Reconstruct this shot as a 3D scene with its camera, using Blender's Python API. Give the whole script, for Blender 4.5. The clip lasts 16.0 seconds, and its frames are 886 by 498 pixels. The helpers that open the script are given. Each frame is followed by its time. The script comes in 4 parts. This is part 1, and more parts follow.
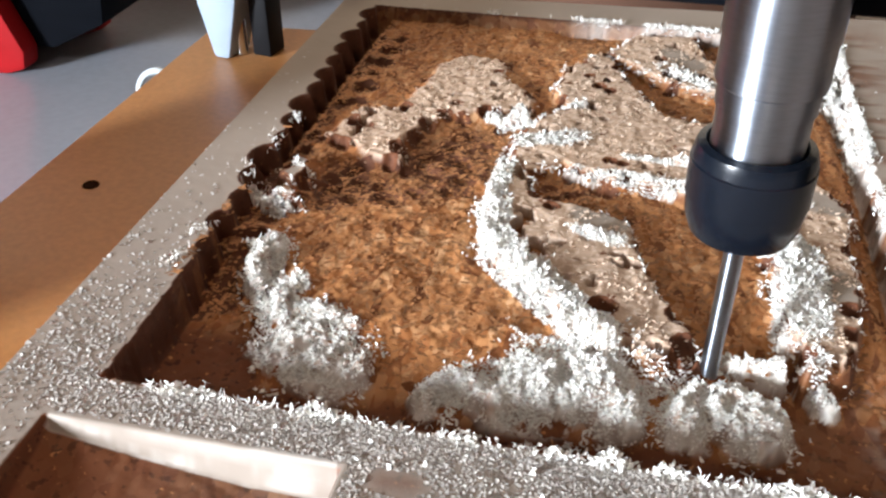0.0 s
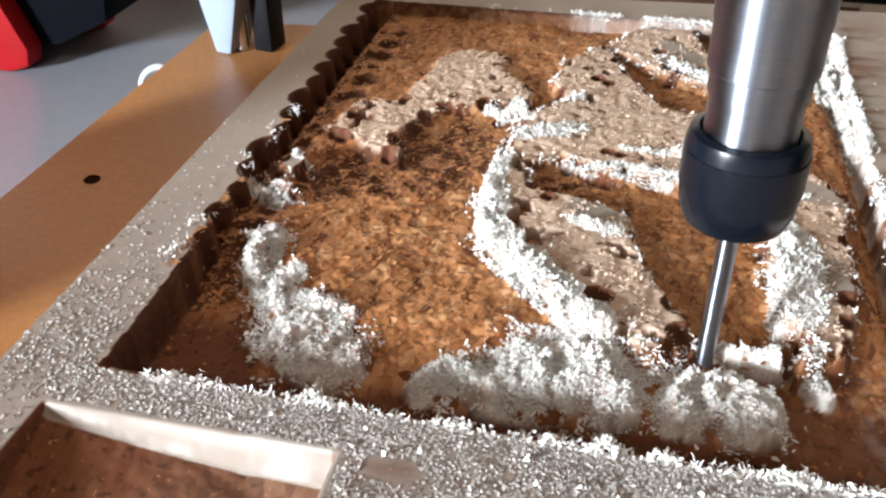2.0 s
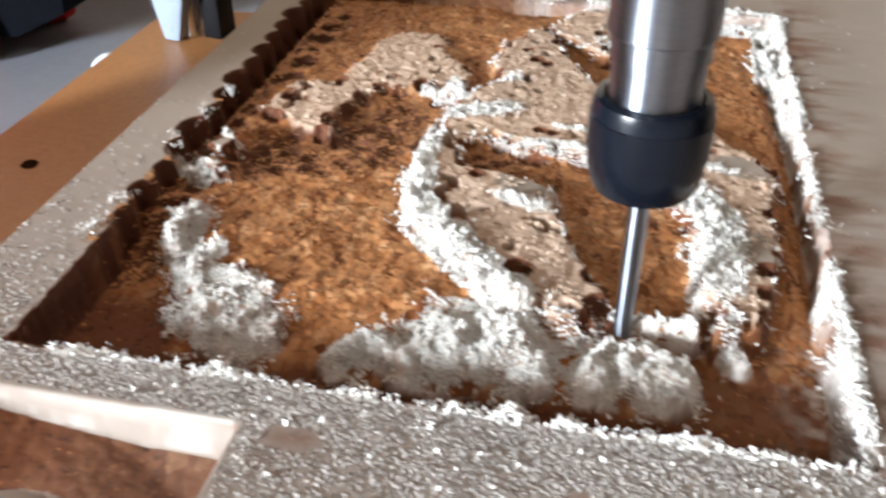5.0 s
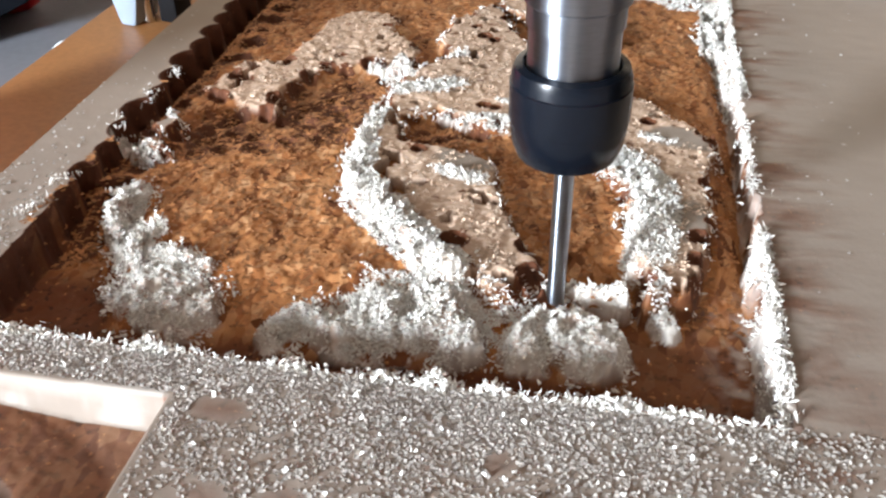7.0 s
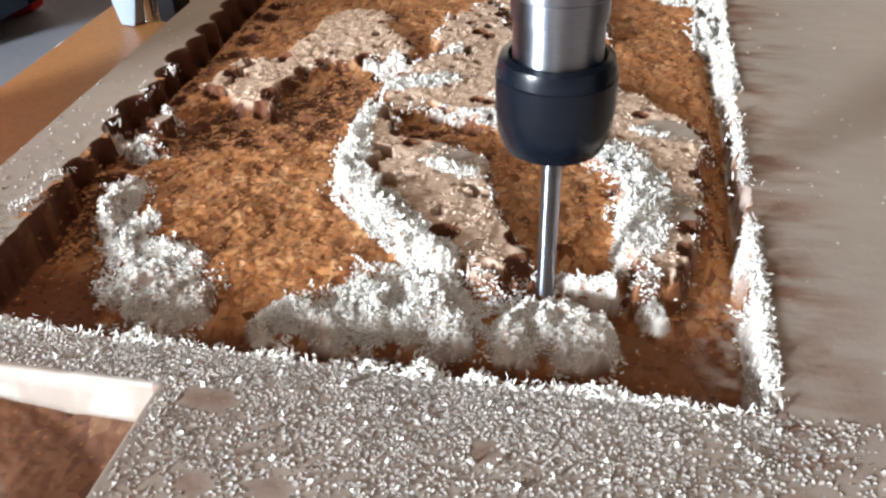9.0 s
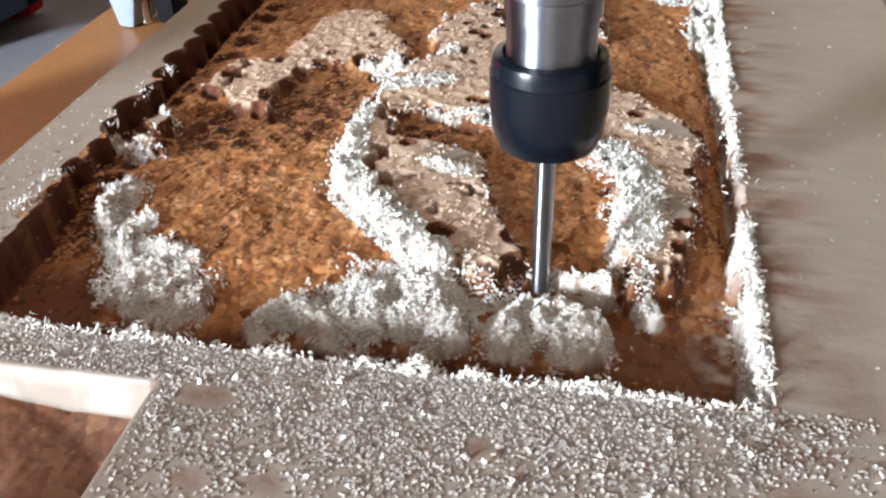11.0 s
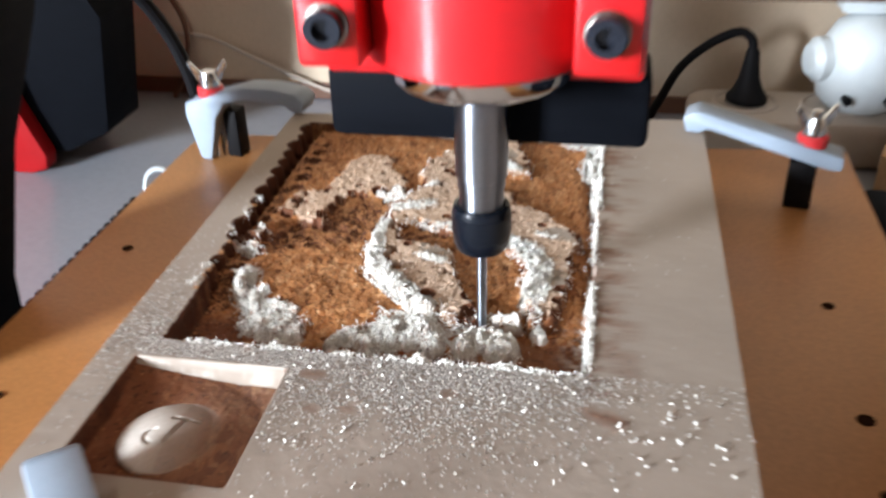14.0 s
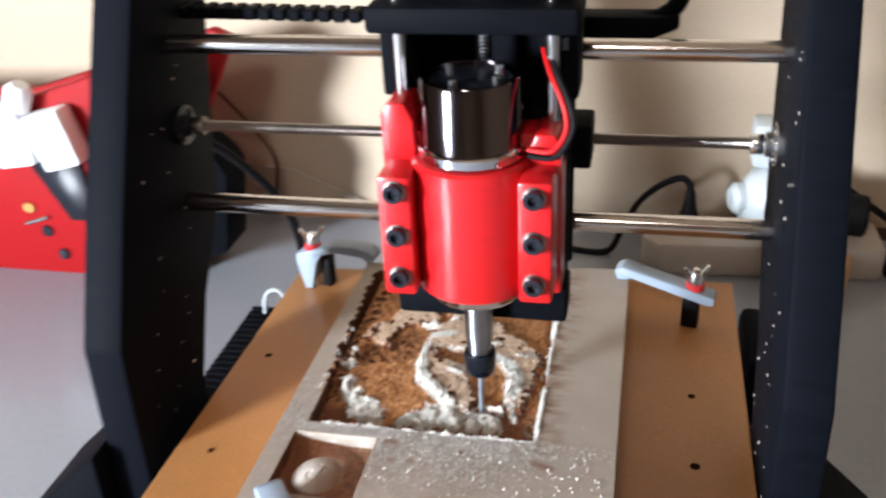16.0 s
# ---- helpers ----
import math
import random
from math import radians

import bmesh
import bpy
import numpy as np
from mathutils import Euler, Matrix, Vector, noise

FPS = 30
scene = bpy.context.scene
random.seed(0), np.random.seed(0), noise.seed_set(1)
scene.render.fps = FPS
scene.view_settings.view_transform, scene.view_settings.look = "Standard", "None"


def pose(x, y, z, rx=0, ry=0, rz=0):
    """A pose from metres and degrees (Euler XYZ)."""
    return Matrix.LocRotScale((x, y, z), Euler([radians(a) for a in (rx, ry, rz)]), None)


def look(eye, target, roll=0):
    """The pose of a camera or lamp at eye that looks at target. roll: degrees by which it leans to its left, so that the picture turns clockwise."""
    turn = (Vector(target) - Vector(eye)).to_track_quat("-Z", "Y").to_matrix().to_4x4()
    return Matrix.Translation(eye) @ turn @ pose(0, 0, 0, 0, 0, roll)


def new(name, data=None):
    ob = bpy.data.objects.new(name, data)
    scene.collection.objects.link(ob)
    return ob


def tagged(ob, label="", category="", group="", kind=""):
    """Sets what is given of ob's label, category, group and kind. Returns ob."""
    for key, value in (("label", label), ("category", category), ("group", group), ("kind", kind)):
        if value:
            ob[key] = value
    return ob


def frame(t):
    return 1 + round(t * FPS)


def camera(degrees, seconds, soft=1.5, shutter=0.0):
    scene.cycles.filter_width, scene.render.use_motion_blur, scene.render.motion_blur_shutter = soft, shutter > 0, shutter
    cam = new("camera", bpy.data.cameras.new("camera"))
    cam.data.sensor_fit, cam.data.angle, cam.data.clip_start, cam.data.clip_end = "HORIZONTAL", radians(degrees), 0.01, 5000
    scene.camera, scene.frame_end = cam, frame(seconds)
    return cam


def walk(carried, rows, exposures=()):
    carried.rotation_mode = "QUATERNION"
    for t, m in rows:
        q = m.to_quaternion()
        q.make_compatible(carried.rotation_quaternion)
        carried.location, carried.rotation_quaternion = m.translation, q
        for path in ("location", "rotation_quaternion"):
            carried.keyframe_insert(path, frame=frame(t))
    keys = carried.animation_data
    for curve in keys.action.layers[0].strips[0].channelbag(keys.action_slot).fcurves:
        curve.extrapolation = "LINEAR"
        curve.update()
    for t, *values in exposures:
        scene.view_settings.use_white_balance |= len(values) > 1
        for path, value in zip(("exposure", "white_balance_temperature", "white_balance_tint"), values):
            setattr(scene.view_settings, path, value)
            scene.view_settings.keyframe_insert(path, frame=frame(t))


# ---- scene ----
cam = camera(51.0, 16.0, soft=2.4, shutter=0.8)
PATH = [
    (0, (0.079, -0.097, 0.102), (-0.294, 1.509, -1.029), 0.0),
    (0.5, (0.079, -0.097, 0.102), (-0.304, 1.505, -1.033), -0.4),
    (1, (0.08, -0.098, 0.102), (-0.297, 1.507, -1.031), -0.2),
    (1.5, (0.08, -0.097, 0.102), (-0.302, 1.504, -1.034), -0.3),
    (2, (0.081, -0.098, 0.101), (-0.304, 1.504, -1.032), -0.4),
    (2.5, (0.082, -0.098, 0.101), (-0.308, 1.503, -1.033), -0.7),
    (3, (0.082, -0.097, 0.101), (-0.306, 1.508, -1.028), -0.5),
    (3.5, (0.083, -0.097, 0.1), (-0.306, 1.504, -1.033), -0.7),
    (4, (0.084, -0.097, 0.1), (-0.295, 1.509, -1.03), -0.2),
    (4.5, (0.085, -0.096, 0.099), (-0.298, 1.509, -1.031), -0.4),
    (5, (0.093, -0.097, 0.096), (-0.261, 1.514, -1.035), -0.1),
    (5.2, (0.096, -0.097, 0.095), (-0.24, 1.513, -1.043), -0.2),
    (7.5, (0.103, -0.098, 0.095), (-0.224, 1.501, -1.062), -0.9),
    (8, (0.104, -0.098, 0.094), (-0.232, 1.499, -1.062), -1.2),
    (8.5, (0.106, -0.099, 0.094), (-0.231, 1.501, -1.057), -1.4),
    (9, (0.106, -0.099, 0.094), (-0.234, 1.5, -1.058), -1.4),
    (11.5, (0.108, -0.1, 0.094), (-0.234, 1.502, -1.053), -1.6),
    (12, (0.109, -0.1, 0.093), (-0.23, 1.504, -1.052), -1.4),
    (12.5, (0.11, -0.101, 0.093), (-0.232, 1.501, -1.055), -1.8),
    (13, (0.115, -0.115, 0.102), (-0.222, 1.54, -0.969), -2.7),
    (13.5, (0.123, -0.158, 0.134), (-0.171, 1.508, -0.931), -0.7),
    (14, (0.132, -0.218, 0.169), (-0.194, 1.478, -0.84), -1.6),
    (14.5, (0.151, -0.286, 0.22), (-0.126, 1.437, -0.756), -1.8),
    (15, (0.157, -0.335, 0.279), (-0.137, 1.392, -0.685), -3.2),
    (15.5, (0.165, -0.363, 0.317), (-0.133, 1.37, -0.636), -3.4),
    (16, (0.18, -0.398, 0.341), (-0.226, 1.312, -0.613), -3.1),
]
walk(cam, [(t, look(eye, target, roll)) for t, eye, target, roll in PATH], [(0, 0.0, 6700, 14), (16, 0.0, 6700, 14)])

# ---------- light ----------
world = bpy.data.worlds.new("sky")
scene.world = world
world.use_nodes = True
wn = world.node_tree.nodes
sky = wn.new("ShaderNodeTexSky")
sky.sky_type, sky.sun_disc = "NISHITA", False
sky.sun_elevation, sky.sun_rotation = radians(40), radians(200)
wn["Background"].inputs["Strength"].default_value = 0.12
world.node_tree.links.new(sky.outputs["Color"], wn["Background"].inputs["Color"])

FLOOR = -0.108
WALL_Y = 0.478
ROOM_L, ROOM_R, ROOM_F, ROOM_T = -1.15, 1.7, -2.3, 2.5
WIN_Y0, WIN_Y1, WIN_Z0, WIN_Z1 = -1.43, -1.07, 0.17, 0.59
FILL_X0, FILL_X1, FILL_Z0, FILL_Z1 = -0.30, 0.10, 1.80, 2.25


def opening_light(name, width, height, power, colour, eye, ahead):
    data = bpy.data.lights.new(name, "AREA")
    data.shape, data.size, data.size_y, data.energy, data.color = "RECTANGLE", width, height, power, colour
    new(name, data).matrix_world = look(eye, ahead)


mid_y, mid_z = (WIN_Y0 + WIN_Y1) / 2, (WIN_Z0 + WIN_Z1) / 2
opening_light("west_daylight", WIN_Y1 - WIN_Y0, WIN_Z1 - WIN_Z0, 168, (0.79, 0.90, 1.0), (ROOM_L - 0.02, mid_y, mid_z), (0, -0.3, mid_z - 0.1))
# warm fill lamp in an unseen high opening, added to soften shadows
mid_x, mid_z = (FILL_X0 + FILL_X1) / 2, (FILL_Z0 + FILL_Z1) / 2
opening_light("south_fill", FILL_X1 - FILL_X0, FILL_Z1 - FILL_Z0, 19, (1.0, 0.94, 0.85), (mid_x, ROOM_F - 0.02, mid_z), (mid_x, 0, 0.4))


# ---------- materials ----------
def material(name, colour, rough=0.6, metal=0.0, vary=0.25, scale=60.0, fine=900.0, bump=0.15, spec=0.5, coat=0.0, rand=0.0, stretch=(1, 1, 1)):
    """A surface with cloudy and fine variation of its colour and gloss, and fine relief."""
    m = bpy.data.materials.new(name)
    m.use_nodes = True
    nt = m.node_tree
    n, l = nt.nodes, nt.links
    p = n["Principled BSDF"]
    tc = n.new("ShaderNodeTexCoord")
    mp = n.new("ShaderNodeMapping")
    mp.inputs["Scale"].default_value = stretch
    l.new(tc.outputs["Object"], mp.inputs["Vector"])
    big, small = n.new("ShaderNodeTexNoise"), n.new("ShaderNodeTexNoise")
    for tex, s, d in ((big, scale, 4), (small, fine, 3)):
        tex.inputs["Scale"].default_value, tex.inputs["Detail"].default_value = s, d
        l.new(mp.outputs["Vector"], tex.inputs["Vector"])
    add = n.new("ShaderNodeMath")
    add.operation = "ADD"
    l.new(big.outputs["Fac"], add.inputs[0])
    l.new(small.outputs["Fac"], add.inputs[1])
    last = add.outputs[0]
    if rand:
        geo = n.new("ShaderNodeNewGeometry")
        mul = n.new("ShaderNodeMath")
        mul.operation, mul.inputs[1].default_value, mul.inputs[2].default_value = "MULTIPLY_ADD", rand, -rand / 2
        l.new(geo.outputs["Random Per Island"], mul.inputs[0])
        more = n.new("ShaderNodeMath")
        more.operation = "ADD"
        l.new(last, more.inputs[0])
        l.new(mul.outputs[0], more.inputs[1])
        last = more.outputs[0]
    ramp = n.new("ShaderNodeMapRange")
    ramp.inputs["From Min"].default_value, ramp.inputs["From Max"].default_value = 0.6, 1.4
    l.new(last, ramp.inputs["Value"])
    mix = n.new("ShaderNodeMix")
    mix.data_type = "RGBA"
    mix.inputs["A"].default_value = (*[c * (1 - vary) for c in colour], 1)
    mix.inputs["B"].default_value = (*[min(1, c * (1 + vary)) for c in colour], 1)
    l.new(ramp.outputs["Result"], mix.inputs["Factor"])
    l.new(mix.outputs["Result"], p.inputs["Base Color"])
    rr = n.new("ShaderNodeMapRange")
    rr.inputs["To Min"].default_value, rr.inputs["To Max"].default_value = max(0.02, rough * 0.8), min(1, rough * 1.2)
    l.new(big.outputs["Fac"], rr.inputs["Value"])
    l.new(rr.outputs["Result"], p.inputs["Roughness"])
    p.inputs["Metallic"].default_value = metal
    p.inputs["Specular IOR Level"].default_value = spec
    p.inputs["Coat Weight"].default_value = coat
    if bump:
        b = n.new("ShaderNodeBump")
        b.inputs["Strength"].default_value, b.inputs["Distance"].default_value = bump, 0.0006
        l.new(small.outputs["Fac"], b.inputs["Height"])
        l.new(b.outputs["Normal"], p.inputs["Normal"])
    return m


def carved_material():
    """Chipboard: grey-beige facing where 'core' is 0, orange raw particles where it is 1, pale dust by 'dust'."""
    m = bpy.data.materials.new("chipboard")
    m.use_nodes = True
    nt = m.node_tree
    n, l = nt.nodes, nt.links
    p = n["Principled BSDF"]
    tc = n.new("ShaderNodeTexCoord")

    def attr(name):
        a = n.new("ShaderNodeAttribute")
        a.attribute_name = name
        return a.outputs["Fac"]

    def noise_tex(scale, detail=4, stretch=None):
        t = n.new("ShaderNodeTexNoise")
        t.inputs["Scale"].default_value, t.inputs["Detail"].default_value = scale, detail
        v = tc.outputs["Object"]
        if stretch:
            mp = n.new("ShaderNodeMapping")
            mp.inputs["Scale"].default_value = stretch
            l.new(v, mp.inputs["Vector"])
            v = mp.outputs["Vector"]
        l.new(v, t.inputs["Vector"])
        return t.outputs["Fac"]

    def ramp(fac, *stops):
        r = n.new("ShaderNodeValToRGB")
        el = r.color_ramp.elements
        while len(el) < len(stops):
            el.new(0.5)
        for e, (pos, col) in zip(el, stops):
            e.position, e.color = pos, (*col, 1)
        l.new(fac, r.inputs["Fac"])
        return r.outputs["Color"]

    def mixed(fac, a, b, blend="MIX"):
        x = n.new("ShaderNodeMix")
        x.data_type, x.blend_type = "RGBA", blend
        for sock, val in (("Factor", fac), ("A", a), ("B", b)):
            if isinstance(val, (int, float)):
                x.inputs[sock].default_value = val
            elif isinstance(val, tuple):
                x.inputs[sock].default_value = (*val, 1)
            else:
                l.new(val, x.inputs[sock])
        return x.outputs["Result"]

    vor = n.new("ShaderNodeTexVoronoi")
    vor.inputs["Scale"].default_value = 520
    warp = n.new("ShaderNodeMapping")
    warp.inputs["Scale"].default_value = (1, 0.45, 1)
    l.new(tc.outputs["Object"], warp.inputs["Vector"])
    l.new(warp.outputs["Vector"], vor.inputs["Vector"])
    sep = n.new("ShaderNodeSeparateColor")
    l.new(vor.outputs["Color"], sep.inputs["Color"])
    flakes = ramp(sep.outputs["Red"], (0.0, CORE_DARK), (0.35, CORE_MID), (0.75, CORE_LIGHT), (1.0, CORE_PALE))
    coarse = ramp(noise_tex(140, 5), (0.32, CORE_DARK), (0.62, CORE_SMOOTH), (0.80, CORE_MID))
    smooth_core = mixed(noise_tex(900, 3), coarse, CORE_SMOOTH)
    specks = ramp(noise_tex(560, 2), (0.58, (0, 0, 0)), (0.66, (1, 1, 1)))
    smooth_core = mixed(specks, smooth_core, CORE_SPECK_SHADE)
    crumbs = ramp(noise_tex(760, 2), (0.66, (0, 0, 0)), (0.72, (1, 1, 1)))
    smooth_core = mixed(crumbs, smooth_core, CORE_LIGHT)
    # shade painted into the colour of cut walls, bites and belt
    smooth_core = mixed(attr("cut_shade"), smooth_core, CORE_SPECK_SHADE)
    core = mixed(attr("rough"), smooth_core, flakes)
    face = mixed(noise_tex(45, 5), FACE_A, FACE_B)
    speck = ramp(noise_tex(900, 2), (0.50, (0, 0, 0)), (0.66, (1, 1, 1)))
    milled = mixed(speck, MILL_A, MILL_B)
    pits = ramp(noise_tex(420, 3), (0.60, (0, 0, 0)), (0.70, (1, 1, 1)))
    milled = mixed(pits, milled, CORE_DARK)
    top = mixed(attr("milled"), face, milled)
    col = mixed(attr("core"), top, core)
    col = mixed(attr("dust"), col, mixed(noise_tex(800, 3), DUST_A, DUST_B))
    l.new(col, p.inputs["Base Color"])
    p.inputs["Roughness"].default_value = 0.75
    p.inputs["Specular IOR Level"].default_value = 0.25
    b = n.new("ShaderNodeBump")
    b.inputs["Strength"].default_value, b.inputs["Distance"].default_value = 0.35, 0.0005
    hsum = n.new("ShaderNodeMath")
    hsum.operation = "MULTIPLY_ADD"
    l.new(sep.outputs["Green"], hsum.inputs[0])
    l.new(attr("core"), hsum.inputs[1])
    fine_relief = n.new("ShaderNodeMath")
    fine_relief.operation, fine_relief.inputs[1].default_value = "MULTIPLY", 0.22
    l.new(noise_tex(900, 3), fine_relief.inputs[0])
    l.new(fine_relief.outputs[0], hsum.inputs[2])
    l.new(hsum.outputs[0], b.inputs["Height"])
    l.new(b.outputs["Normal"], p.inputs["Normal"])
    return m


CORE_DARK, CORE_MID, CORE_LIGHT, CORE_PALE = (0.130, 0.040, 0.012), (0.32, 0.118, 0.037), (0.44, 0.195, 0.072), (0.52, 0.29, 0.145)
CORE_SMOOTH = (0.150, 0.052, 0.023)
# darkest core tone: dark specks, and the painted shade in the cuts
CORE_SPECK_SHADE = (0.060, 0.020, 0.009)
FACE_A, FACE_B = (0.285, 0.236, 0.195), (0.345, 0.290, 0.242)
MILL_A, MILL_B = (0.50, 0.355, 0.255), (0.66, 0.51, 0.40)
DUST_A, DUST_B = (0.52, 0.46, 0.395), (0.75, 0.725, 0.68)
M_BOARD = carved_material()
M_EDGE = material("chipboard edge", (0.40, 0.22, 0.09), 0.8, vary=0.4, scale=300, fine=1200, bump=0.5)
M_CHIP = material("pale wood shavings", (0.765, 0.75, 0.705), 0.8, vary=0.16, rand=0.6, bump=0)
M_GRAIN = material("grey-beige sanding grains", (0.44, 0.41, 0.375), 0.85, vary=0.20, rand=0.55, bump=0)
M_SPLINT = material("tan facing splinters", (0.58, 0.44, 0.33), 0.75, vary=0.30, rand=1.0, bump=0)
M_FLAKE = material("orange wood particles", (0.38, 0.165, 0.060), 0.75, vary=0.36, rand=1.2, bump=0)
M_BED = material("brown fibreboard", (0.36, 0.162, 0.057), 0.38, vary=0.20, scale=14, fine=500, bump=0.05, spec=0.4)
# near-black colour stands in for the shade inside holes
M_HOLE = material("shaded drill hole", (0.022, 0.010, 0.006), 0.95, vary=0.2, spec=0.0)
M_PLATE = material("bluish black printed plastic", (0.0030, 0.0040, 0.0065), 0.62, vary=0.3, scale=40, fine=1500, bump=0.10, spec=0.035, stretch=(1, 1, 6))
M_BLACK = material("black printed plastic", (0.0035, 0.0042, 0.006), 0.60, vary=0.3, scale=40, fine=1500, bump=0.10, spec=0.03, stretch=(1, 1, 6))
M_DARK = material("black anodised metal", (0.010, 0.012, 0.018), 0.22, vary=0.3, bump=0.02)
M_RED = material("glossy red printed plastic", (0.46, 0.0075, 0.010), 0.30, coat=0.25, vary=0.08, scale=30, fine=900, bump=0.04, stretch=(1, 1, 8))
M_RED_DULL = material("dull red printed plastic", (0.30, 0.006, 0.008), 0.6, spec=0.15, vary=0.12, scale=30, fine=900, bump=0.08, stretch=(1, 1, 8))
M_TURNED = material("turned steel", (0.40, 0.44, 0.50), 0.36, 1.0, vary=0.12, scale=80, fine=2500, bump=0.03, stretch=(0.15, 0.15, 1))
ring_dir = M_TURNED.node_tree.nodes.new("ShaderNodeTangent")
ring_dir.direction_type, ring_dir.axis = "RADIAL", "Z"
turned = M_TURNED.node_tree.nodes["Principled BSDF"]
turned.inputs["Anisotropic"].default_value, turned.inputs["Anisotropic Rotation"].default_value = 0.92, 0.25
M_TURNED.node_tree.links.new(ring_dir.outputs["Tangent"], turned.inputs["Tangent"])
M_CHROME = material("chromed steel", (0.72, 0.72, 0.74), 0.09, 1.0, vary=0.05, bump=0)
M_MOTOR = material("dark nickel motor can", (0.13, 0.12, 0.135), 0.10, 1.0, vary=0.06, bump=0)
M_ROD = material("polished rod", (0.55, 0.52, 0.50), 0.16, 1.0, vary=0.1, fine=1500, bump=0.02)
M_SCREW = material("oiled lead screw", (0.25, 0.22, 0.20), 0.32, 1.0, vary=0.3, bump=0.1)
M_NUT = material("blued steel nut", (0.004, 0.006, 0.010), 0.25, vary=0.3, bump=0.02, spec=0.4)
M_GREY = material("light grey-blue printed plastic", (0.25, 0.31, 0.38), 0.45, vary=0.08, scale=50, fine=1600, bump=0.12, stretch=(1, 1, 5))
M_WASHER = material("red washer", (0.55, 0.03, 0.035), 0.4, vary=0.1)
M_ZINC = material("zinc-plated steel", (0.66, 0.68, 0.70), 0.2, 1.0, vary=0.1, bump=0.03)
M_RUBBER = material("black rubber", (0.005, 0.005, 0.006), 0.6, vary=0.3, bump=0.05, spec=0.12)
M_WHITE = material("white plastic", (0.50, 0.55, 0.57), 0.35, vary=0.06, bump=0.02)
M_BRIGHT = material("bright white plastic", (0.82, 0.84, 0.86), 0.4, vary=0.04, bump=0.02)
M_CREAM = material("aged cream plastic", (0.40, 0.35, 0.30), 0.4, vary=0.08, bump=0.02)
M_WALL = material("beige painted plaster", (0.51, 0.41, 0.305), 0.85, vary=0.06, scale=6, fine=260, bump=0.25)
# unseen walls and ceiling, toned brown to dim and warm the bounce light
M_PLAIN = material("brown unseen room wall", (0.15, 0.092, 0.055), 0.9, vary=0.05, scale=3, fine=120, bump=0.1)
M_CEIL = material("tan unseen ceiling", (0.34, 0.25, 0.17), 0.9, vary=0.04, scale=3, fine=120, bump=0.05)
M_FLOOR = material("grey-beige floor tile", (0.250, 0.266, 0.300), 0.22, vary=0.07, scale=8, fine=220, bump=0.03)
M_SKIRT = material("dark brown skirting", (0.10, 0.042, 0.022), 0.5, vary=0.2, scale=30)
M_COPPER = material("brass terminal", (0.70, 0.42, 0.15), 0.3, 1.0, vary=0.1)
M_WOOD = material("light plywood", (0.55, 0.36, 0.20), 0.6, vary=0.2, scale=20, fine=400, stretch=(1, 8, 1))


# ---------- mesh tools ----------
def thing(name, label, category, at=(0, 0, 0), group="", kind=""):
    ob = new(name)
    ob.empty_display_size = 0.01
    ob.location = at
    return tagged(ob, label, category, group, kind)


def part(name, bm, mat, parent=None, label="", smooth=False):
    me = bpy.data.meshes.new(name)
    bmesh.ops.recalc_face_normals(bm, faces=bm.faces)
    bm.to_mesh(me)
    bm.free()
    me.materials.append(mat)
    if smooth:
        me.polygons.foreach_set("use_smooth", [True] * len(me.polygons))
        me.set_sharp_from_angle(angle=radians(35))
    ob = new(name, me)
    if parent is not None:
        ob.parent = parent
        if parent.data is None:
            ob.matrix_parent_inverse = Matrix.Translation(-parent.location)
    if label:
        ob["label"] = label
    return ob


def box(x0, x1, y0, y1, z0, z1, bevel=0.0, bm=None, seg=2):
    own = bmesh.new()
    bmesh.ops.create_cube(own, size=1, matrix=Matrix.Translation(((x0 + x1) / 2, (y0 + y1) / 2, (z0 + z1) / 2)) @ Matrix.Diagonal((x1 - x0, y1 - y0, z1 - z0, 1)))
    if bevel:
        bmesh.ops.bevel(own, geom=own.edges[:], offset=bevel, segments=seg, affect="EDGES", profile=0.5)
    return join(bm, own)


def join(bm, own, m=None):
    if m is not None:
        bmesh.ops.transform(own, matrix=m, verts=own.verts)
    if bm is None:
        return own
    tmp = bpy.data.meshes.new("tmp")
    own.to_mesh(tmp)
    own.free()
    bm.from_mesh(tmp)
    bpy.data.meshes.remove(tmp)
    return bm


def lathe(profile, seg=48, m=None, bm=None):
    """Turn (radius, height) pairs round the z axis."""
    own = bmesh.new()
    rings = []
    for r, z in profile:
        if r < 1e-6:
            rings.append([own.verts.new((0, 0, z))])
        else:
            rings.append([own.verts.new((r * math.cos(2 * math.pi * k / seg), r * math.sin(2 * math.pi * k / seg), z)) for k in range(seg)])
    for a, b in zip(rings, rings[1:]):
        for k in range(seg):
            j = (k + 1) % seg
            if len(a) == 1 and len(b) == 1:
                continue
            if len(a) == 1:
                own.faces.new((a[0], b[j], b[k]))
            elif len(b) == 1:
                own.faces.new((a[k], a[j], b[0]))
            else:
                own.faces.new((a[k], a[j], b[j], b[k]))
    return join(bm, own, m)


def rod(p, q, r, seg=20, bm=None, chamfer=0.0):
    p, q = Vector(p), Vector(q)
    d = (q - p).length
    c = chamfer or r * 0.15
    m = Matrix.Translation(p) @ (q - p).to_track_quat("Z", "Y").to_matrix().to_4x4()
    return lathe([(0, 0), (r - c, 0), (r, c), (r, d - c), (r - c, d), (0, d)], seg, m, bm)


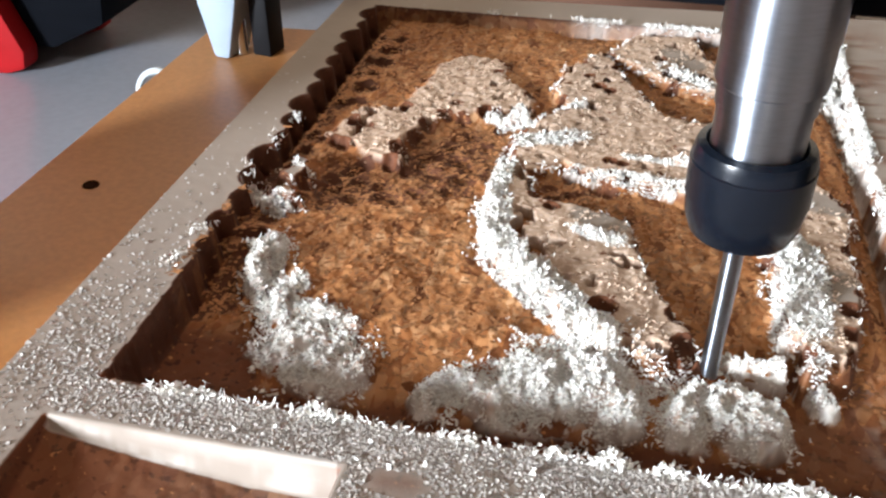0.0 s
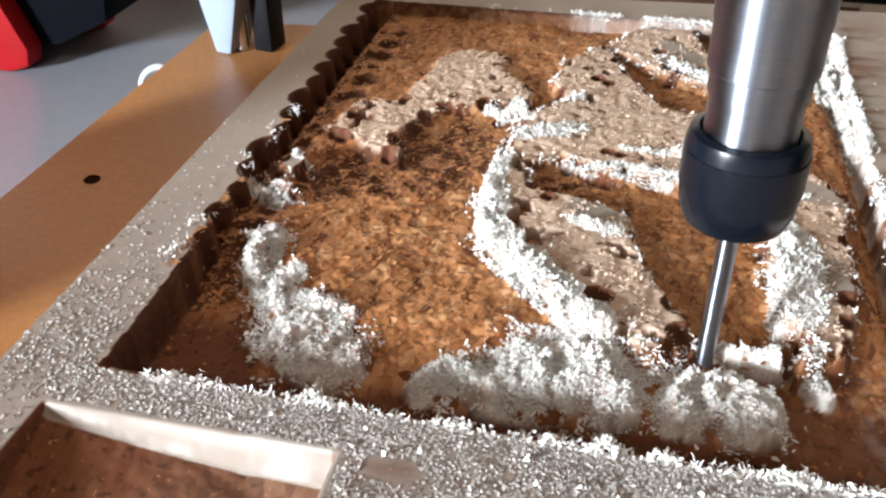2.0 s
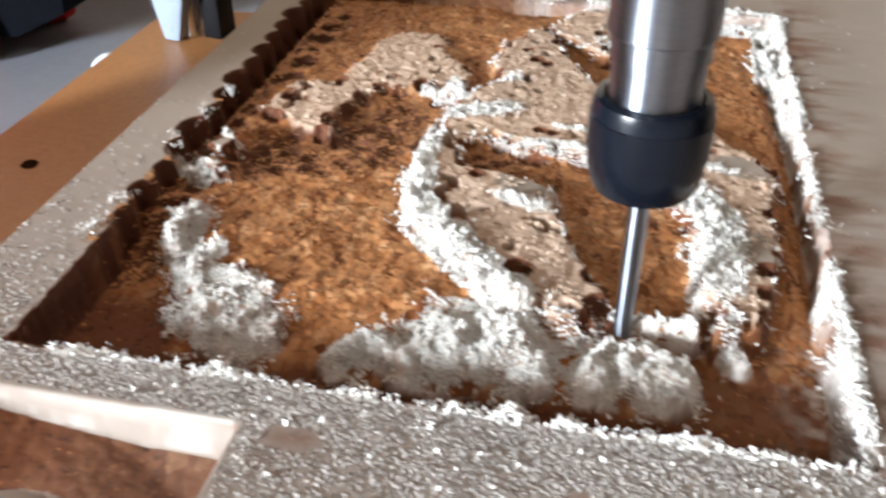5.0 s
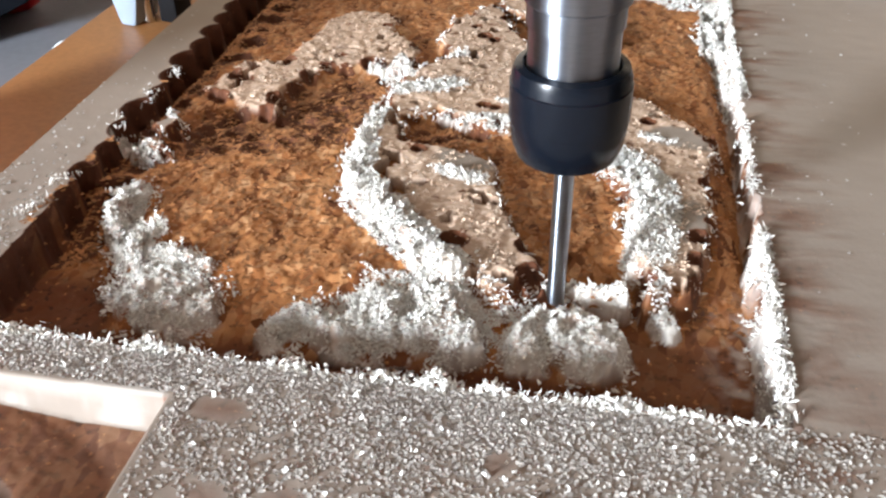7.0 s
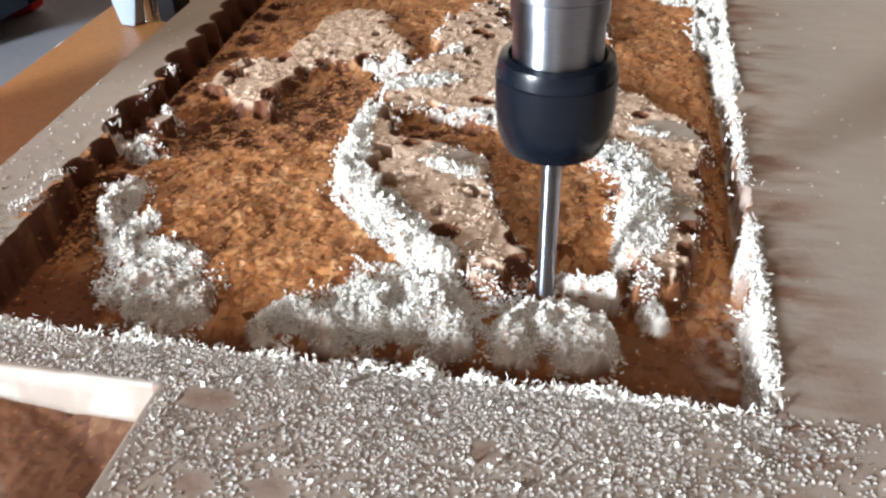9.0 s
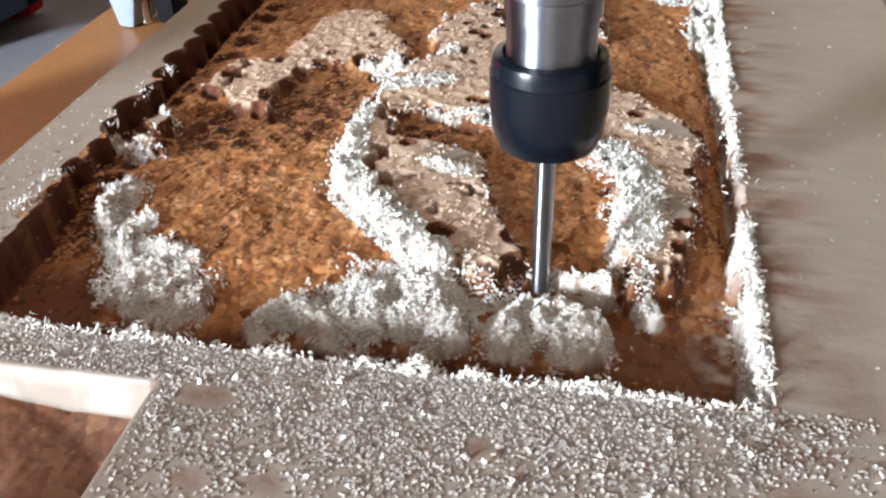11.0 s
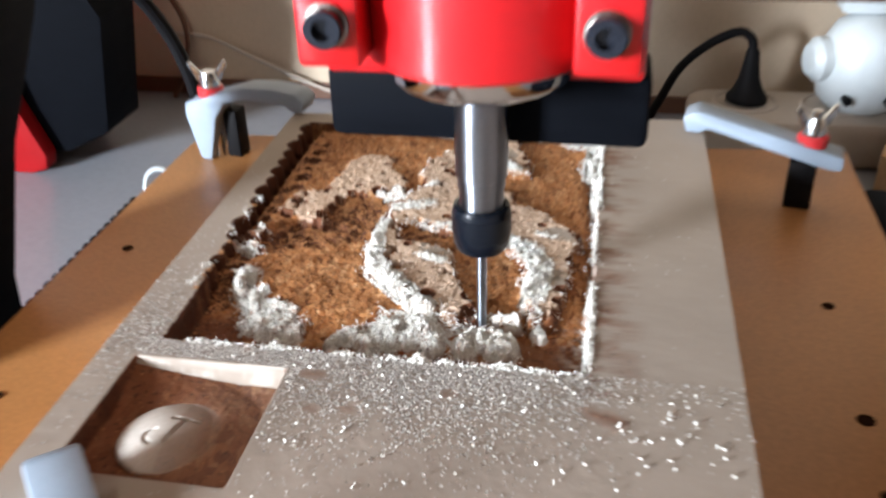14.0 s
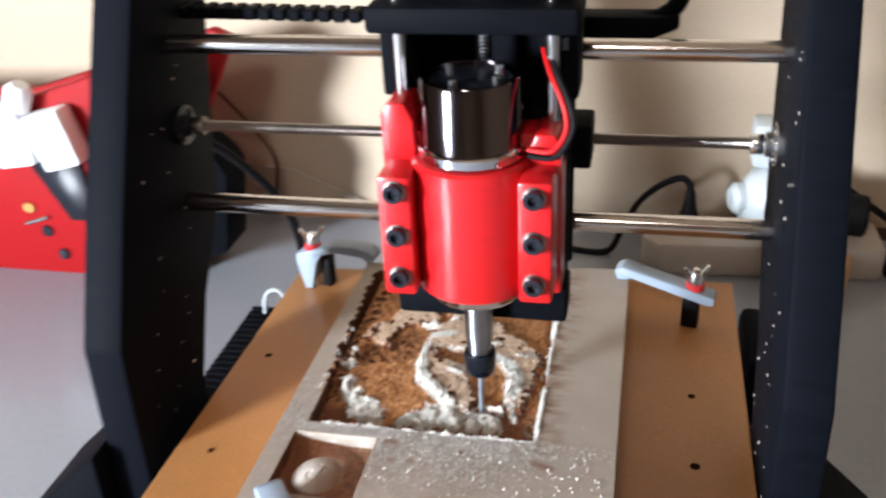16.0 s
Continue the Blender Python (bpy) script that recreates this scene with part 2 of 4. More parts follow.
def prism(points, axis, lo, hi, bevel=0.0, bm=None):
    """A plate with the outline points, given in the two axes other than axis, from lo to hi along it."""
    own = bmesh.new()

    def at(a, b, c):
        return {"x": (c, a, b), "y": (a, c, b), "z": (a, b, c)}[axis]
    low = [own.verts.new(at(a, b, lo)) for a, b in points]
    high = [own.verts.new(at(a, b, hi)) for a, b in points]
    own.faces.new(low)
    own.faces.new(high[::-1])
    for k in range(len(points)):
        j = (k + 1) % len(points)
        own.faces.new((low[k], low[j], high[j], high[k]))
    bmesh.ops.recalc_face_normals(own, faces=own.faces)
    if bevel:
        bmesh.ops.bevel(own, geom=own.edges[:], offset=bevel, segments=2, affect="EDGES", profile=0.5)
    return join(bm, own)


def smooth_path(points, steps=8):
    pts = [Vector(p) for p in points]
    out = []
    for i in range(len(pts) - 1):
        p0, p1, p2, p3 = pts[max(i - 1, 0)], pts[i], pts[i + 1], pts[min(i + 2, len(pts) - 1)]
        for k in range(steps):
            t = k / steps
            out.append(0.5 * (2 * p1 + (p2 - p0) * t + (2 * p0 - 5 * p1 + 4 * p2 - p3) * t * t + (3 * p1 - p0 - 3 * p2 + p3) * t ** 3))
    return out + [pts[-1]]


def tube(points, r, seg=10, bm=None, steps=8):
    path = smooth_path(points, steps)
    own = bmesh.new()
    rings = []
    up = Vector((0.13, 0.31, 0.94))
    for i, p in enumerate(path):
        d = (path[min(i + 1, len(path) - 1)] - path[max(i - 1, 0)]).normalized()
        side = d.cross(up).normalized()
        up = side.cross(d).normalized()
        rings.append([own.verts.new(p + r * (math.cos(2 * math.pi * k / seg) * side + math.sin(2 * math.pi * k / seg) * up)) for k in range(seg)])
    for a, b in zip(rings, rings[1:]):
        for k in range(seg):
            j = (k + 1) % seg
            own.faces.new((a[k], a[j], b[j], b[k]))
    own.faces.new(rings[0])
    own.faces.new(rings[-1])
    return join(bm, own)


def mesh_part(name, verts, faces, mat, parent=None, label=""):
    me = bpy.data.meshes.new(name)
    me.from_pydata(verts, [], faces)
    me.materials.append(mat)
    ob = new(name, me)
    if parent is not None:
        ob.parent = parent
        ob.matrix_parent_inverse = Matrix.Translation(-parent.location)
    if label:
        ob["label"] = label
    return ob


# ---------- the room ----------
def slab(name, x0, x1, y0, y1, z0, z1, mat, label="", category=""):
    return tagged(part(name, box(x0, x1, y0, y1, z0, z1), mat), label, category, kind="structure")


T = 0.12
slab("floor", ROOM_L - T, ROOM_R + T, ROOM_F - T, WALL_Y + T, FLOOR - 0.1, FLOOR, M_FLOOR, "glossy grey-beige tiled floor", "floor")
slab("wall_north", ROOM_L - T, ROOM_R + T, WALL_Y, WALL_Y + T, FLOOR + 0.001, ROOM_T, M_WALL, "beige painted plaster wall behind the machine", "wall")
# east, south and west walls and the ceiling are unseen, added for bounce
slab("wall_east", ROOM_R, ROOM_R + T, ROOM_F, WALL_Y - 0.001, FLOOR + 0.001, ROOM_T, M_PLAIN, "unseen plain brown wall for warm bounce light", "wall")
# unseen wall, with an opening added for the fill lamp
south = box(ROOM_L - T, FILL_X0, ROOM_F - T, ROOM_F, FLOOR + 0.001, ROOM_T)
box(FILL_X1, ROOM_R + T, ROOM_F - T, ROOM_F, FLOOR + 0.001, ROOM_T, bm=south)
box(FILL_X0, FILL_X1, ROOM_F - T, ROOM_F, FLOOR + 0.001, FILL_Z0, bm=south)
box(FILL_X0, FILL_X1, ROOM_F - T, ROOM_F, FILL_Z1, ROOM_T, bm=south)
tagged(part("wall_south", south, M_PLAIN), "unseen plain brown wall with a high opening for the fill lamp", "wall", kind="structure")
slab("ceiling", ROOM_L - T, ROOM_R + T, ROOM_F - T, WALL_Y + T, ROOM_T + 0.001, ROOM_T + 0.1, M_CEIL, "unseen plain tan ceiling for warm bounce light", "ceiling")
west = box(ROOM_L - T, ROOM_L, ROOM_F, WIN_Y0, FLOOR + 0.001, ROOM_T)
box(ROOM_L - T, ROOM_L, WIN_Y1, WALL_Y - 0.001, FLOOR + 0.001, ROOM_T, bm=west)
box(ROOM_L - T, ROOM_L, WIN_Y0, WIN_Y1, FLOOR + 0.001, WIN_Z0, bm=west)
box(ROOM_L - T, ROOM_L, WIN_Y0, WIN_Y1, WIN_Z1, ROOM_T, bm=west)
tagged(part("wall_west", west, M_PLAIN), "unseen plain brown wall with the window opening", "wall", kind="structure")
tagged(part("baseboard", box(ROOM_L, ROOM_R, WALL_Y - 0.004, WALL_Y - 0.0005, FLOOR + 0.0005, FLOOR + 0.014, 0.001), M_SKIRT), "narrow dark strip along the foot of the wall", "baseboard", kind="structure")


# ---------- noise and distances for the carving ----------
def lattice(x, y, scale, seed):
    u, v = x * scale + seed * 17.31, y * scale + seed * 9.77
    i, j = np.floor(u), np.floor(v)
    a, b = u - i, v - j
    a, b = a * a * (3 - 2 * a), b * b * (3 - 2 * b)

    def h(p, q):
        s = np.sin(p * 127.1 + q * 311.7 + seed * 74.7) * 43758.5453
        return s - np.floor(s)
    return (h(i, j) * (1 - a) + h(i + 1, j) * a) * (1 - b) + (h(i, j + 1) * (1 - a) + h(i + 1, j + 1) * a) * b


def cloud(x, y, scale, seed, octaves=3):
    total, amp, norm = 0, 1.0, 0.0
    for k in range(octaves):
        total, norm = total + amp * lattice(x, y, scale * 2 ** k, seed + k), norm + amp
        amp *= 0.5
    return total / norm - 0.5


def capsule(x, y, x0, y0, x1, y1, r):
    dx, dy = x1 - x0, y1 - y0
    t = np.clip(((x - x0) * dx + (y - y0) * dy) / max(dx * dx + dy * dy, 1e-12), 0, 1)
    return np.hypot(x - x0 - t * dx, y - y0 - t * dy) - r


def step(d, soft):
    return np.clip(0.5 - d / (2 * soft), 0, 1)


POCKET_W, DEPTH = 0.1315, 0.0095
MM = 0.001


def back_edge(x):
    return 0.175 + 0 * x


def left_edge(y):
    return -0.036 * np.clip(y - 0.020, 0, 1)


def outline(x, y, points):
    """Distance to a closed outline in millimetres, negative inside it."""
    best, inside = np.full(np.shape(x), 1e9), np.zeros(np.shape(x), bool)
    for (ax, ay), (bx, by) in zip(points, points[1:] + points[:1]):
        ax, ay, bx, by = ax * MM, ay * MM, bx * MM, by * MM
        best = np.minimum(best, capsule(x, y, ax, ay, bx, by, 0.0))
        if ay != by:
            inside ^= ((ay > y) != (by > y)) & (x < ax + (y - ay) * (bx - ax) / (by - ay))
    return np.where(inside, -best, best)


# islands that keep the milled facing, in millimetres from the pocket's near corner
UPPER_BAND = [(49, 97), (55, 112), (61, 119), (56, 132), (58, 144), (68, 158), (77, 136), (85, 119), (97, 119), (100, 106), (112, 103), (117, 94), (126, 88),
              (126, 78), (111, 80), (94, 79), (88, 84), (75, 84), (64, 90), (56, 84)]
S_STROKE = [(52, 90), (49, 78), (51, 66), (55, 54), (65, 43), (74, 31), (86, 26), (95, 30), (90, 41), (85, 50), (82, 60), (80, 68), (72, 72), (60, 74), (58, 83)]
RIGHT_RIDGE = [(94, 79), (104, 70), (109, 56), (110, 40), (112, 30), (119, 33), (124, 50), (123, 70), (126, 80), (112, 84)]
BACK_ISLAND = [(68, 157), (76, 171), (93, 175), (96, 158), (102, 147), (102, 135), (94, 135), (82, 142), (76, 149)]
FAR_ISLAND = [(5, 94), (9, 110), (19, 113), (23, 142), (30, 150), (40, 147), (44, 134), (53, 125), (53, 117), (43, 115), (34, 111), (28, 104), (25, 96), (28, 84), (19, 86), (9, 91)]
EDGE_ISLAND = [(-4, 80), (5, 80), (9, 72), (6, 67), (12, 60), (3, 63), (-2, 68)]
# patches of untouched facing
SMOOTH = [(0.072, 0.069, 0.077, 0.067, 0.0042), (0.116, 0.085, 0.123, 0.084, 0.0046), (0.119, 0.056, 0.120, 0.048, 0.0034), (0.002, 0.075, 0.005, 0.071, 0.0034), (0.086, 0.160, 0.092, 0.152, 0.0036)]
# heaps of shavings: ends, radius, crest height, in millimetres
LEFT_HEAPS = [(9, 48, 12, 37, 4.2, -0.8), (12, 37, 20, 27, 3.6, -2.2), (21.5, 23.5, 33, 17.5, 7.6, -3.4), (20, 31, 34, 27, 1.8, -2.6), (-2, 65, 8, 61, 2.0, -1.6), (3, 78, 7, 75, 1.6, -1.2), (19, 38, 21, 34, 2.0, -3.6)]
S_HEAPS = [(51, 88, 51, 72, 2.4, 0.2), (51, 72, 55, 54, 3.8, 0.9), (55, 54, 66, 42, 5.0, 1.1), (66, 42, 78, 30, 4.6, 0.5), (69, 62, 79, 60, 1.9, 0.2), (65, 88, 74, 86, 1.1, 0.1)]
NEAR_HEAPS = [(51, 15, 55, 19, 4.4, -4.6), (61, 18, 69, 18, 7.2, -3.6), (66, 23, 80, 22, 8.4, -1.6), (88, 24, 81, 14, 3.0, -3.4), (92.5, 17, 94, 25, 4.8, -3.2), (100, 23, 104, 19.5, 6.4, -2.4), (98, 33, 109, 31.5, 1.6, -1.8)]
RIGHT_HEAPS = [(97, 80, 107, 72, 3.4, 0.5), (107, 72, 113, 62, 4.8, 0.8), (113, 62, 112, 40, 5.0, 0.5), (113, 33, 116, 27, 2.2, -4.6), (110, 84, 116, 83, 1.6, 0.2), (129, 172, 127.5, 138, 4.2, -1.6), (129.5, 138, 131, 106, 2.4, -1.6),
               (116, 173, 130, 172, 4.2, -2.6), (131.2, 46, 131.4, 8, 1.9, -2.8)]
BACK_HEAPS = [(75, 86.5, 94, 83.5, 2.3, 0.3), (77, 95.5, 98, 93.5, 1.1, 0.3), (52, 97, 66, 103, 3.0, 0.0), (42, 113.5, 55, 112.5, 2.0, -0.2), (84, 150, 97, 138, 2.6, 0.3), (60, 118, 66, 121, 1.4, 0.1)]
HEAPS = [tuple(v * MM for v in c) for c in LEFT_HEAPS + S_HEAPS + NEAR_HEAPS + RIGHT_HEAPS + BACK_HEAPS]
# single holes of the cutter: place and radius
SMALL_PITS = [(11, 101, 2.2), (14, 100, 1.4), (20.5, 113, 1.6), (51, 126, 1.4), (9, 66, 1.9), (14, 37, 2.2), (40, 139, 1.1), (57, 135, 1.2), (52, 118, 1.3), (65, 139, 1.4), (68, 133, 1.7), (71, 131, 1.3)]
LARGE_PITS = [(83, 155, 1.6), (86, 145, 2.0), (89, 143, 1.8), (97, 160, 1.5), (99, 150, 1.6), (74, 93, 1.4), (77, 92, 1.2), (98, 100, 1.8), (110, 103, 1.6), (124.5, 85, 1.7), (126, 81, 1.5), (111, 91, 1.5), (77.5, 71, 1.8), (80, 72, 1.5),
              (77, 38.5, 2.6), (92, 31, 2.6), (94, 28, 1.8), (121, 47, 2.2), (124, 67, 2.6), (120, 40, 1.8)]
HOLLOW_PITS = [(66, 87, 1.6), (62, 81.5, 1.7), (60, 75, 1.8), (63, 77, 1.6), (66, 80, 1.7), (69, 82, 1.6), (72, 83, 1.7), (75, 82.5, 1.6), (63.5, 70.5, 1.5), (68, 75.5, 1.4)]
BELT_PITS = [(33, 117, 1.6), (31, 111, 1.8), (28, 105, 1.9), (27, 98.5, 2.0), (24, 92, 1.8), (41, 116, 1.7), (46, 110.5, 1.9), (39, 106, 2.4), (44, 101, 2.4), (35, 93, 2.6), (36, 99, 2.6), (32, 86, 2.2), (41, 98, 2.2), (36, 111, 1.7), (30, 92, 2.2)]
PITS = [tuple(v * MM for v in c) for c in SMALL_PITS + LARGE_PITS + HOLLOW_PITS]
rng = np.random.default_rng(7)


def islands(x, y):
    wx = x + 0.0028 * cloud(x, y, 200, 3, 3)
    wy = y + 0.0028 * cloud(x, y, 200, 5, 3)
    high = np.minimum.reduce([outline(wx, wy, p) for p in (UPPER_BAND, S_STROKE, RIGHT_RIDGE, BACK_ISLAND, EDGE_ISLAND)])
    low = outline(wx, wy, FAR_ISLAND)
    return high, low


# cutter bites along the islands' rims, the left edge and a slanting row
bites = list(PITS)
tries = rng.uniform((0.004, 0.006), (0.128, 0.172), (2600, 2))
hi_t, lo_t = islands(tries[:, 0], tries[:, 1])
near_rim = np.abs(np.minimum(hi_t, lo_t)) < 0.0011
bites += [(px, py, rng.uniform(0.0010, 0.0018)) for px, py in tries[near_rim][:70]]
shade_from = len(bites)
edge_bites = [(float(left_edge(0.030 + 0.0092 * k)) + 0.0020 + 0.0010 * math.sin(k * 2.3), 0.030 + 0.0092 * k, min(0.0024 + 0.0008 * k, 0.0048) + 0.0007 * math.sin(k * 1.7)) for k in range(16)]
bites += edge_bites
bites += [(0.0050 + 0.0018 * math.sin(k * 3.1), 0.034 + 0.0080 * k, 0.0034 + 0.0006 * math.sin(k * 2.2)) for k in range(4)]
bites += [(0.0060 + 0.0018 * math.sin(k * 3.1), 0.116 + 0.0086 * k, 0.0030 + 0.0006 * math.sin(k * 2.2)) for k in range(6)]
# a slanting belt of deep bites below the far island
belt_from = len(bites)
bites += [tuple(v * MM for v in c) for c in BELT_PITS]
extra = rng.uniform((0.010, 0.056), (0.050, 0.096), (90, 2))
bites += [(px, py, rng.uniform(0.0016, 0.0030)) for px, py in extra if py > 0.056 + 0.45 * px and py < 0.078 + 0.5 * px]


SPOTS = [(0.0500, -0.0110, 0.0540, -0.0112, 0.0013), (0.0375, -0.0215, 0.0400, -0.0220, 0.0010), (0.0560, -0.0260, 0.0570, -0.0262, 0.0008), (0.0925, -0.0140, 0.0935, -0.0142, 0.0008),
         (0.1340, -0.0170, 0.1410, -0.0200, 0.0022), (0.0660, -0.0250, 0.0670, -0.0255, 0.0007), (0.1385, 0.0130, 0.1400, 0.0140, 0.0009)]


def relief(x, y):
    """Height of the board's top, and how far it is raw core, rough, milled, dusted or darkened by painted shade."""
    z = 0.00012 * cloud(x, y, 300, 21, 2)
    core, rough, milled, dust = [np.zeros_like(x) for _ in range(4)]
    jag = 0.0009 * cloud(x, y, 420, 9, 3)
    inside = np.minimum.reduce([x - left_edge(y) + jag, POCKET_W - x + 2.6 * jag + 0.0016 * cloud(x, y, 130, 12, 2), y + jag, back_edge(x) - y + jag])
    for cx, cy, r in edge_bites:
        inside = np.maximum(inside, r - np.hypot(x - cx, y - cy))
    cut = inside > 0
    flat = np.clip((0.030 - y) / 0.008, 0, 1) * np.clip((0.024 - x) / 0.006, 0, 1)
    flat = np.maximum(flat, np.clip((0.0165 - y + 0.006 * cloud(x, y, 120, 37, 2)) / 0.005, 0, 1))
    flat = np.maximum(flat, 0.8 * np.clip((0.034 - y) / 0.010, 0, 1) * np.clip((x - 0.104) / 0.006, 0, 1))
    ruff = 1 - flat
    far = np.clip((y - 0.034) / 0.014, 0, 1)
    mid = np.clip((y - 0.012 - 0.020 * np.clip((x - 0.090) / 0.014, 0, 1)) / 0.018, 0, 1) * np.clip((x - 0.006 + 0.010 * far - np.maximum(0, 0.032 - y) * 0.6) / (0.014 - 0.009 * far), 0, 1) * np.clip((0.1305 - x) / 0.006, 0, 1)
    floor_z = -DEPTH + 0.0054 * mid + ruff * 0.0012 * cloud(x, y, 380, 31, 3) + 0.0004 * cloud(x, y, 900, 33, 2) + 0.0012 * flat * cloud(x, y, 260, 38, 3) + 0.0014 * ruff * cloud(x, y, 70, 35, 2)
    high, low = islands(x, y)
    lo, hi = step(low, 0.0012), step(high + 0.0004 * cloud(x, y, 1000, 45, 2), 0.0008)
    body = floor_z + lo * (-0.0024 - floor_z + 0.0009 * cloud(x, y, 520, 41, 3)) 
    body = body + hi * (-0.0012 - body + 0.0007 * cloud(x, y, 480, 43, 3) * (1 - 0.8 * np.clip(step(np.minimum.reduce([capsule(x, y, *c) for c in SMOOTH]), 0.0006), 0, 1)))
    top = np.maximum(step(low + 0.0007, 0.0004), step(high + 0.0006, 0.0003))
    smooth_top = hi * step(np.minimum.reduce([capsule(x, y, *c) for c in SMOOTH]), 0.0006)
    c_in, r_in, m_in = 1 - top, ruff, np.clip(top - smooth_top, 0, 1)
    torn = (cloud(x, y, 260, 99, 3) > 0.20) & (smooth_top < 0.1) & (top > 0.5)
    body = np.where(torn, body - 0.0028, body)
    c_in, m_in = np.where(torn, 1, c_in), np.where(torn, 0, m_in)
    shade_in = np.zeros_like(x)
    for k, (cx, cy, r) in enumerate(bites):
        near = r - np.hypot(x - cx, y - cy)
        deep = near > 0
        sunk = np.minimum(body, (-0.0060 if shade_from <= k < belt_from else -0.0054) + 0.0006 * cloud(x, y, 700, 47, 2))
        body = np.where(deep, body + (sunk - body) * np.clip(near / (0.0022 if k >= belt_from else 0.0009), 0, 1), body)
        wide = near > -0.0005
        c_in, m_in = np.where(wide, 1, c_in), np.where(wide, 0, m_in)
        r_in = np.where(wide, 0.0, r_in)
        # edge and belt bites carry painted shade
        if k >= shade_from:
            shade_in = np.where(near > 0, 0.40 if k >= belt_from else 0.55, shade_in)
    # the slanting belt is lowered and darkened with painted shade
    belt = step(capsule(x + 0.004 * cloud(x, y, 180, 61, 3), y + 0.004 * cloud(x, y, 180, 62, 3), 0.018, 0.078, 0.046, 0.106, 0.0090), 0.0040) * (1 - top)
    body, r_in, shade_in = body - 0.0016 * belt, r_in * (1 - 0.6 * belt), np.maximum(shade_in, 0.55 * belt)
    d_in = np.zeros_like(x)
    for x0, y0, x1, y1, r, crest in HEAPS:
        d = capsule(x + 0.0042 * cloud(x, y, 200, 51, 3), y + 0.0042 * cloud(x, y, 200, 53, 3), x0, y0, x1, y1, 0.0)
        k = np.clip(1 - (d / r) ** 2, 0, 1)
        heap = -DEPTH + (crest + DEPTH - 0.0012) * k ** 0.8 + (0.0085 * cloud(x, y, 260, 55, 4) + 0.0020 * cloud(x, y, 1300, 58, 2) - 0.0008) * np.minimum(1, 3 * k)
        lift = (d < r) & (heap > body)
        body = np.where(lift, heap, body)
        d_in = np.where(lift, np.maximum(d_in, np.clip(k * 3, 0, 1) * np.clip(0.75 + 1.6 * cloud(x, y, 420, 57, 3), 0, 1)), d_in)
    # pale dust blown against the right wall
    d_in = np.maximum(d_in, 0.8 * np.clip((x - 0.119) / 0.012, 0, 1) ** 1.5 * np.clip((0.022 - np.abs(y - 0.022)) / 0.012, 0, 1) * np.clip(0.5 + 3.2 * cloud(x, y, 420, 59, 3), 0, 1))
    z = np.where(cut, z + (np.minimum(body, 0.0008) - z) * np.clip(inside / 0.0007, 0, 1), z)
    core, rough, milled, dust = [np.where(cut, a, b) for a, b in ((c_in, core), (r_in, rough), (m_in, milled), (d_in, dust))]
    rim = (inside > -0.0006) & ~cut
    core = np.where(rim, 1.0, core)
    side = (rim & (x > 0.1305)) | (cut & (x > 0.1296 + 0.0016 * cloud(x, y, 200, 64, 2)))
    dust = np.where(side, np.clip(0.42 + 1.8 * cloud(x, y, 160, 77, 3), 0, 0.9), dust)
    rear = (rim & (y > 0.15)) | (cut & (y > back_edge(x) - 0.0014))
    dust = np.where(rear, np.clip((x - 0.050) / 0.03, 0, 1) * np.clip(0.50 + 1.3 * cloud(x, y, 200, 78, 3), 0, 1), dust)
    # shade painted on the left wall and the rear wall's left part
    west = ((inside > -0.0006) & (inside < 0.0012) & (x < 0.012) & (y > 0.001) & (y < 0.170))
    wall_shade = np.where(west, 0.75, 0)
    wall_shade = np.where(rear, 0.95 * np.clip((0.085 - x) / 0.03, 0, 1), wall_shade)
    # the smaller finished pocket with its round medal
    small = np.minimum.reduce([x + 0.0045, 0.0435 - x, y + 0.059, -0.0098 - y])
    fall = np.clip(small / 0.0009, 0, 1)
    small = small > 0
    disc = np.hypot(x - 0.0180, y + 0.0375)
    zs = -0.0068 + 0.0054 * np.clip((0.030 - x) / 0.036, 0, 1) ** 1.3 * np.clip((y + 0.030) / 0.020, 0, 1) + 0.0004 * cloud(x, y, 600, 63, 3) + 0.004 * np.clip((x - 0.012) / 0.03, 0, 1) * np.clip((0.026 - disc) / 0.01, 0, 1)
    dome = -0.0022 - 0.0035 * (disc / 0.0145) ** 2
    zs = np.where(disc < 0.0145, np.maximum(zs, dome), zs)
    mark = np.minimum.reduce([capsule(x, y, 0.0180, -0.0325, 0.0250, -0.0330, 0.0006), capsule(x, y, 0.0215, -0.0330, 0.0190, -0.0420, 0.0007),
                              np.abs(np.hypot(x - 0.0150, y + 0.0405) - 0.0025) - 0.0005 + 9 * np.clip(x - 0.0150, 0, 1)])
    zs = np.where(mark < 0, zs - 0.0014, zs)
    z = np.where(small, z + (zs - z) * fall, z)
    core = np.where(small, np.where(disc < 0.0145, 0.35 * np.clip((disc - 0.004) / 0.0125, 0, 1) + 0.4 * (x > 0.019), 1), core)
    rough = np.where(small, 0.1 + 0.25 * np.clip((x - 0.015) / 0.02, 0, 1), rough)
    milled = np.where(small, 0.0, milled)
    dust = np.where(small, np.where(disc < 0.0145, np.clip(0.85 - 40 * np.clip(x - 0.008, 0, 1), 0, 1), 0.10 * np.clip((x - 0.01) / 0.03, 0, 1)), dust)
    back_wall = (y > -0.0112) & (y < -0.0088) & (x > -0.004) & (x < 0.043)
    core = np.where(back_wall, 0.05, core)
    dust = np.where(back_wall, np.clip(0.06 + 1.8 * cloud(x * 0.2, z * 4, 500, 79, 3), 0, 0.6), dust)
    # brown dust spots on the facing, and shadow streaks painted right of the pocket
    open_top = ~cut & ~small
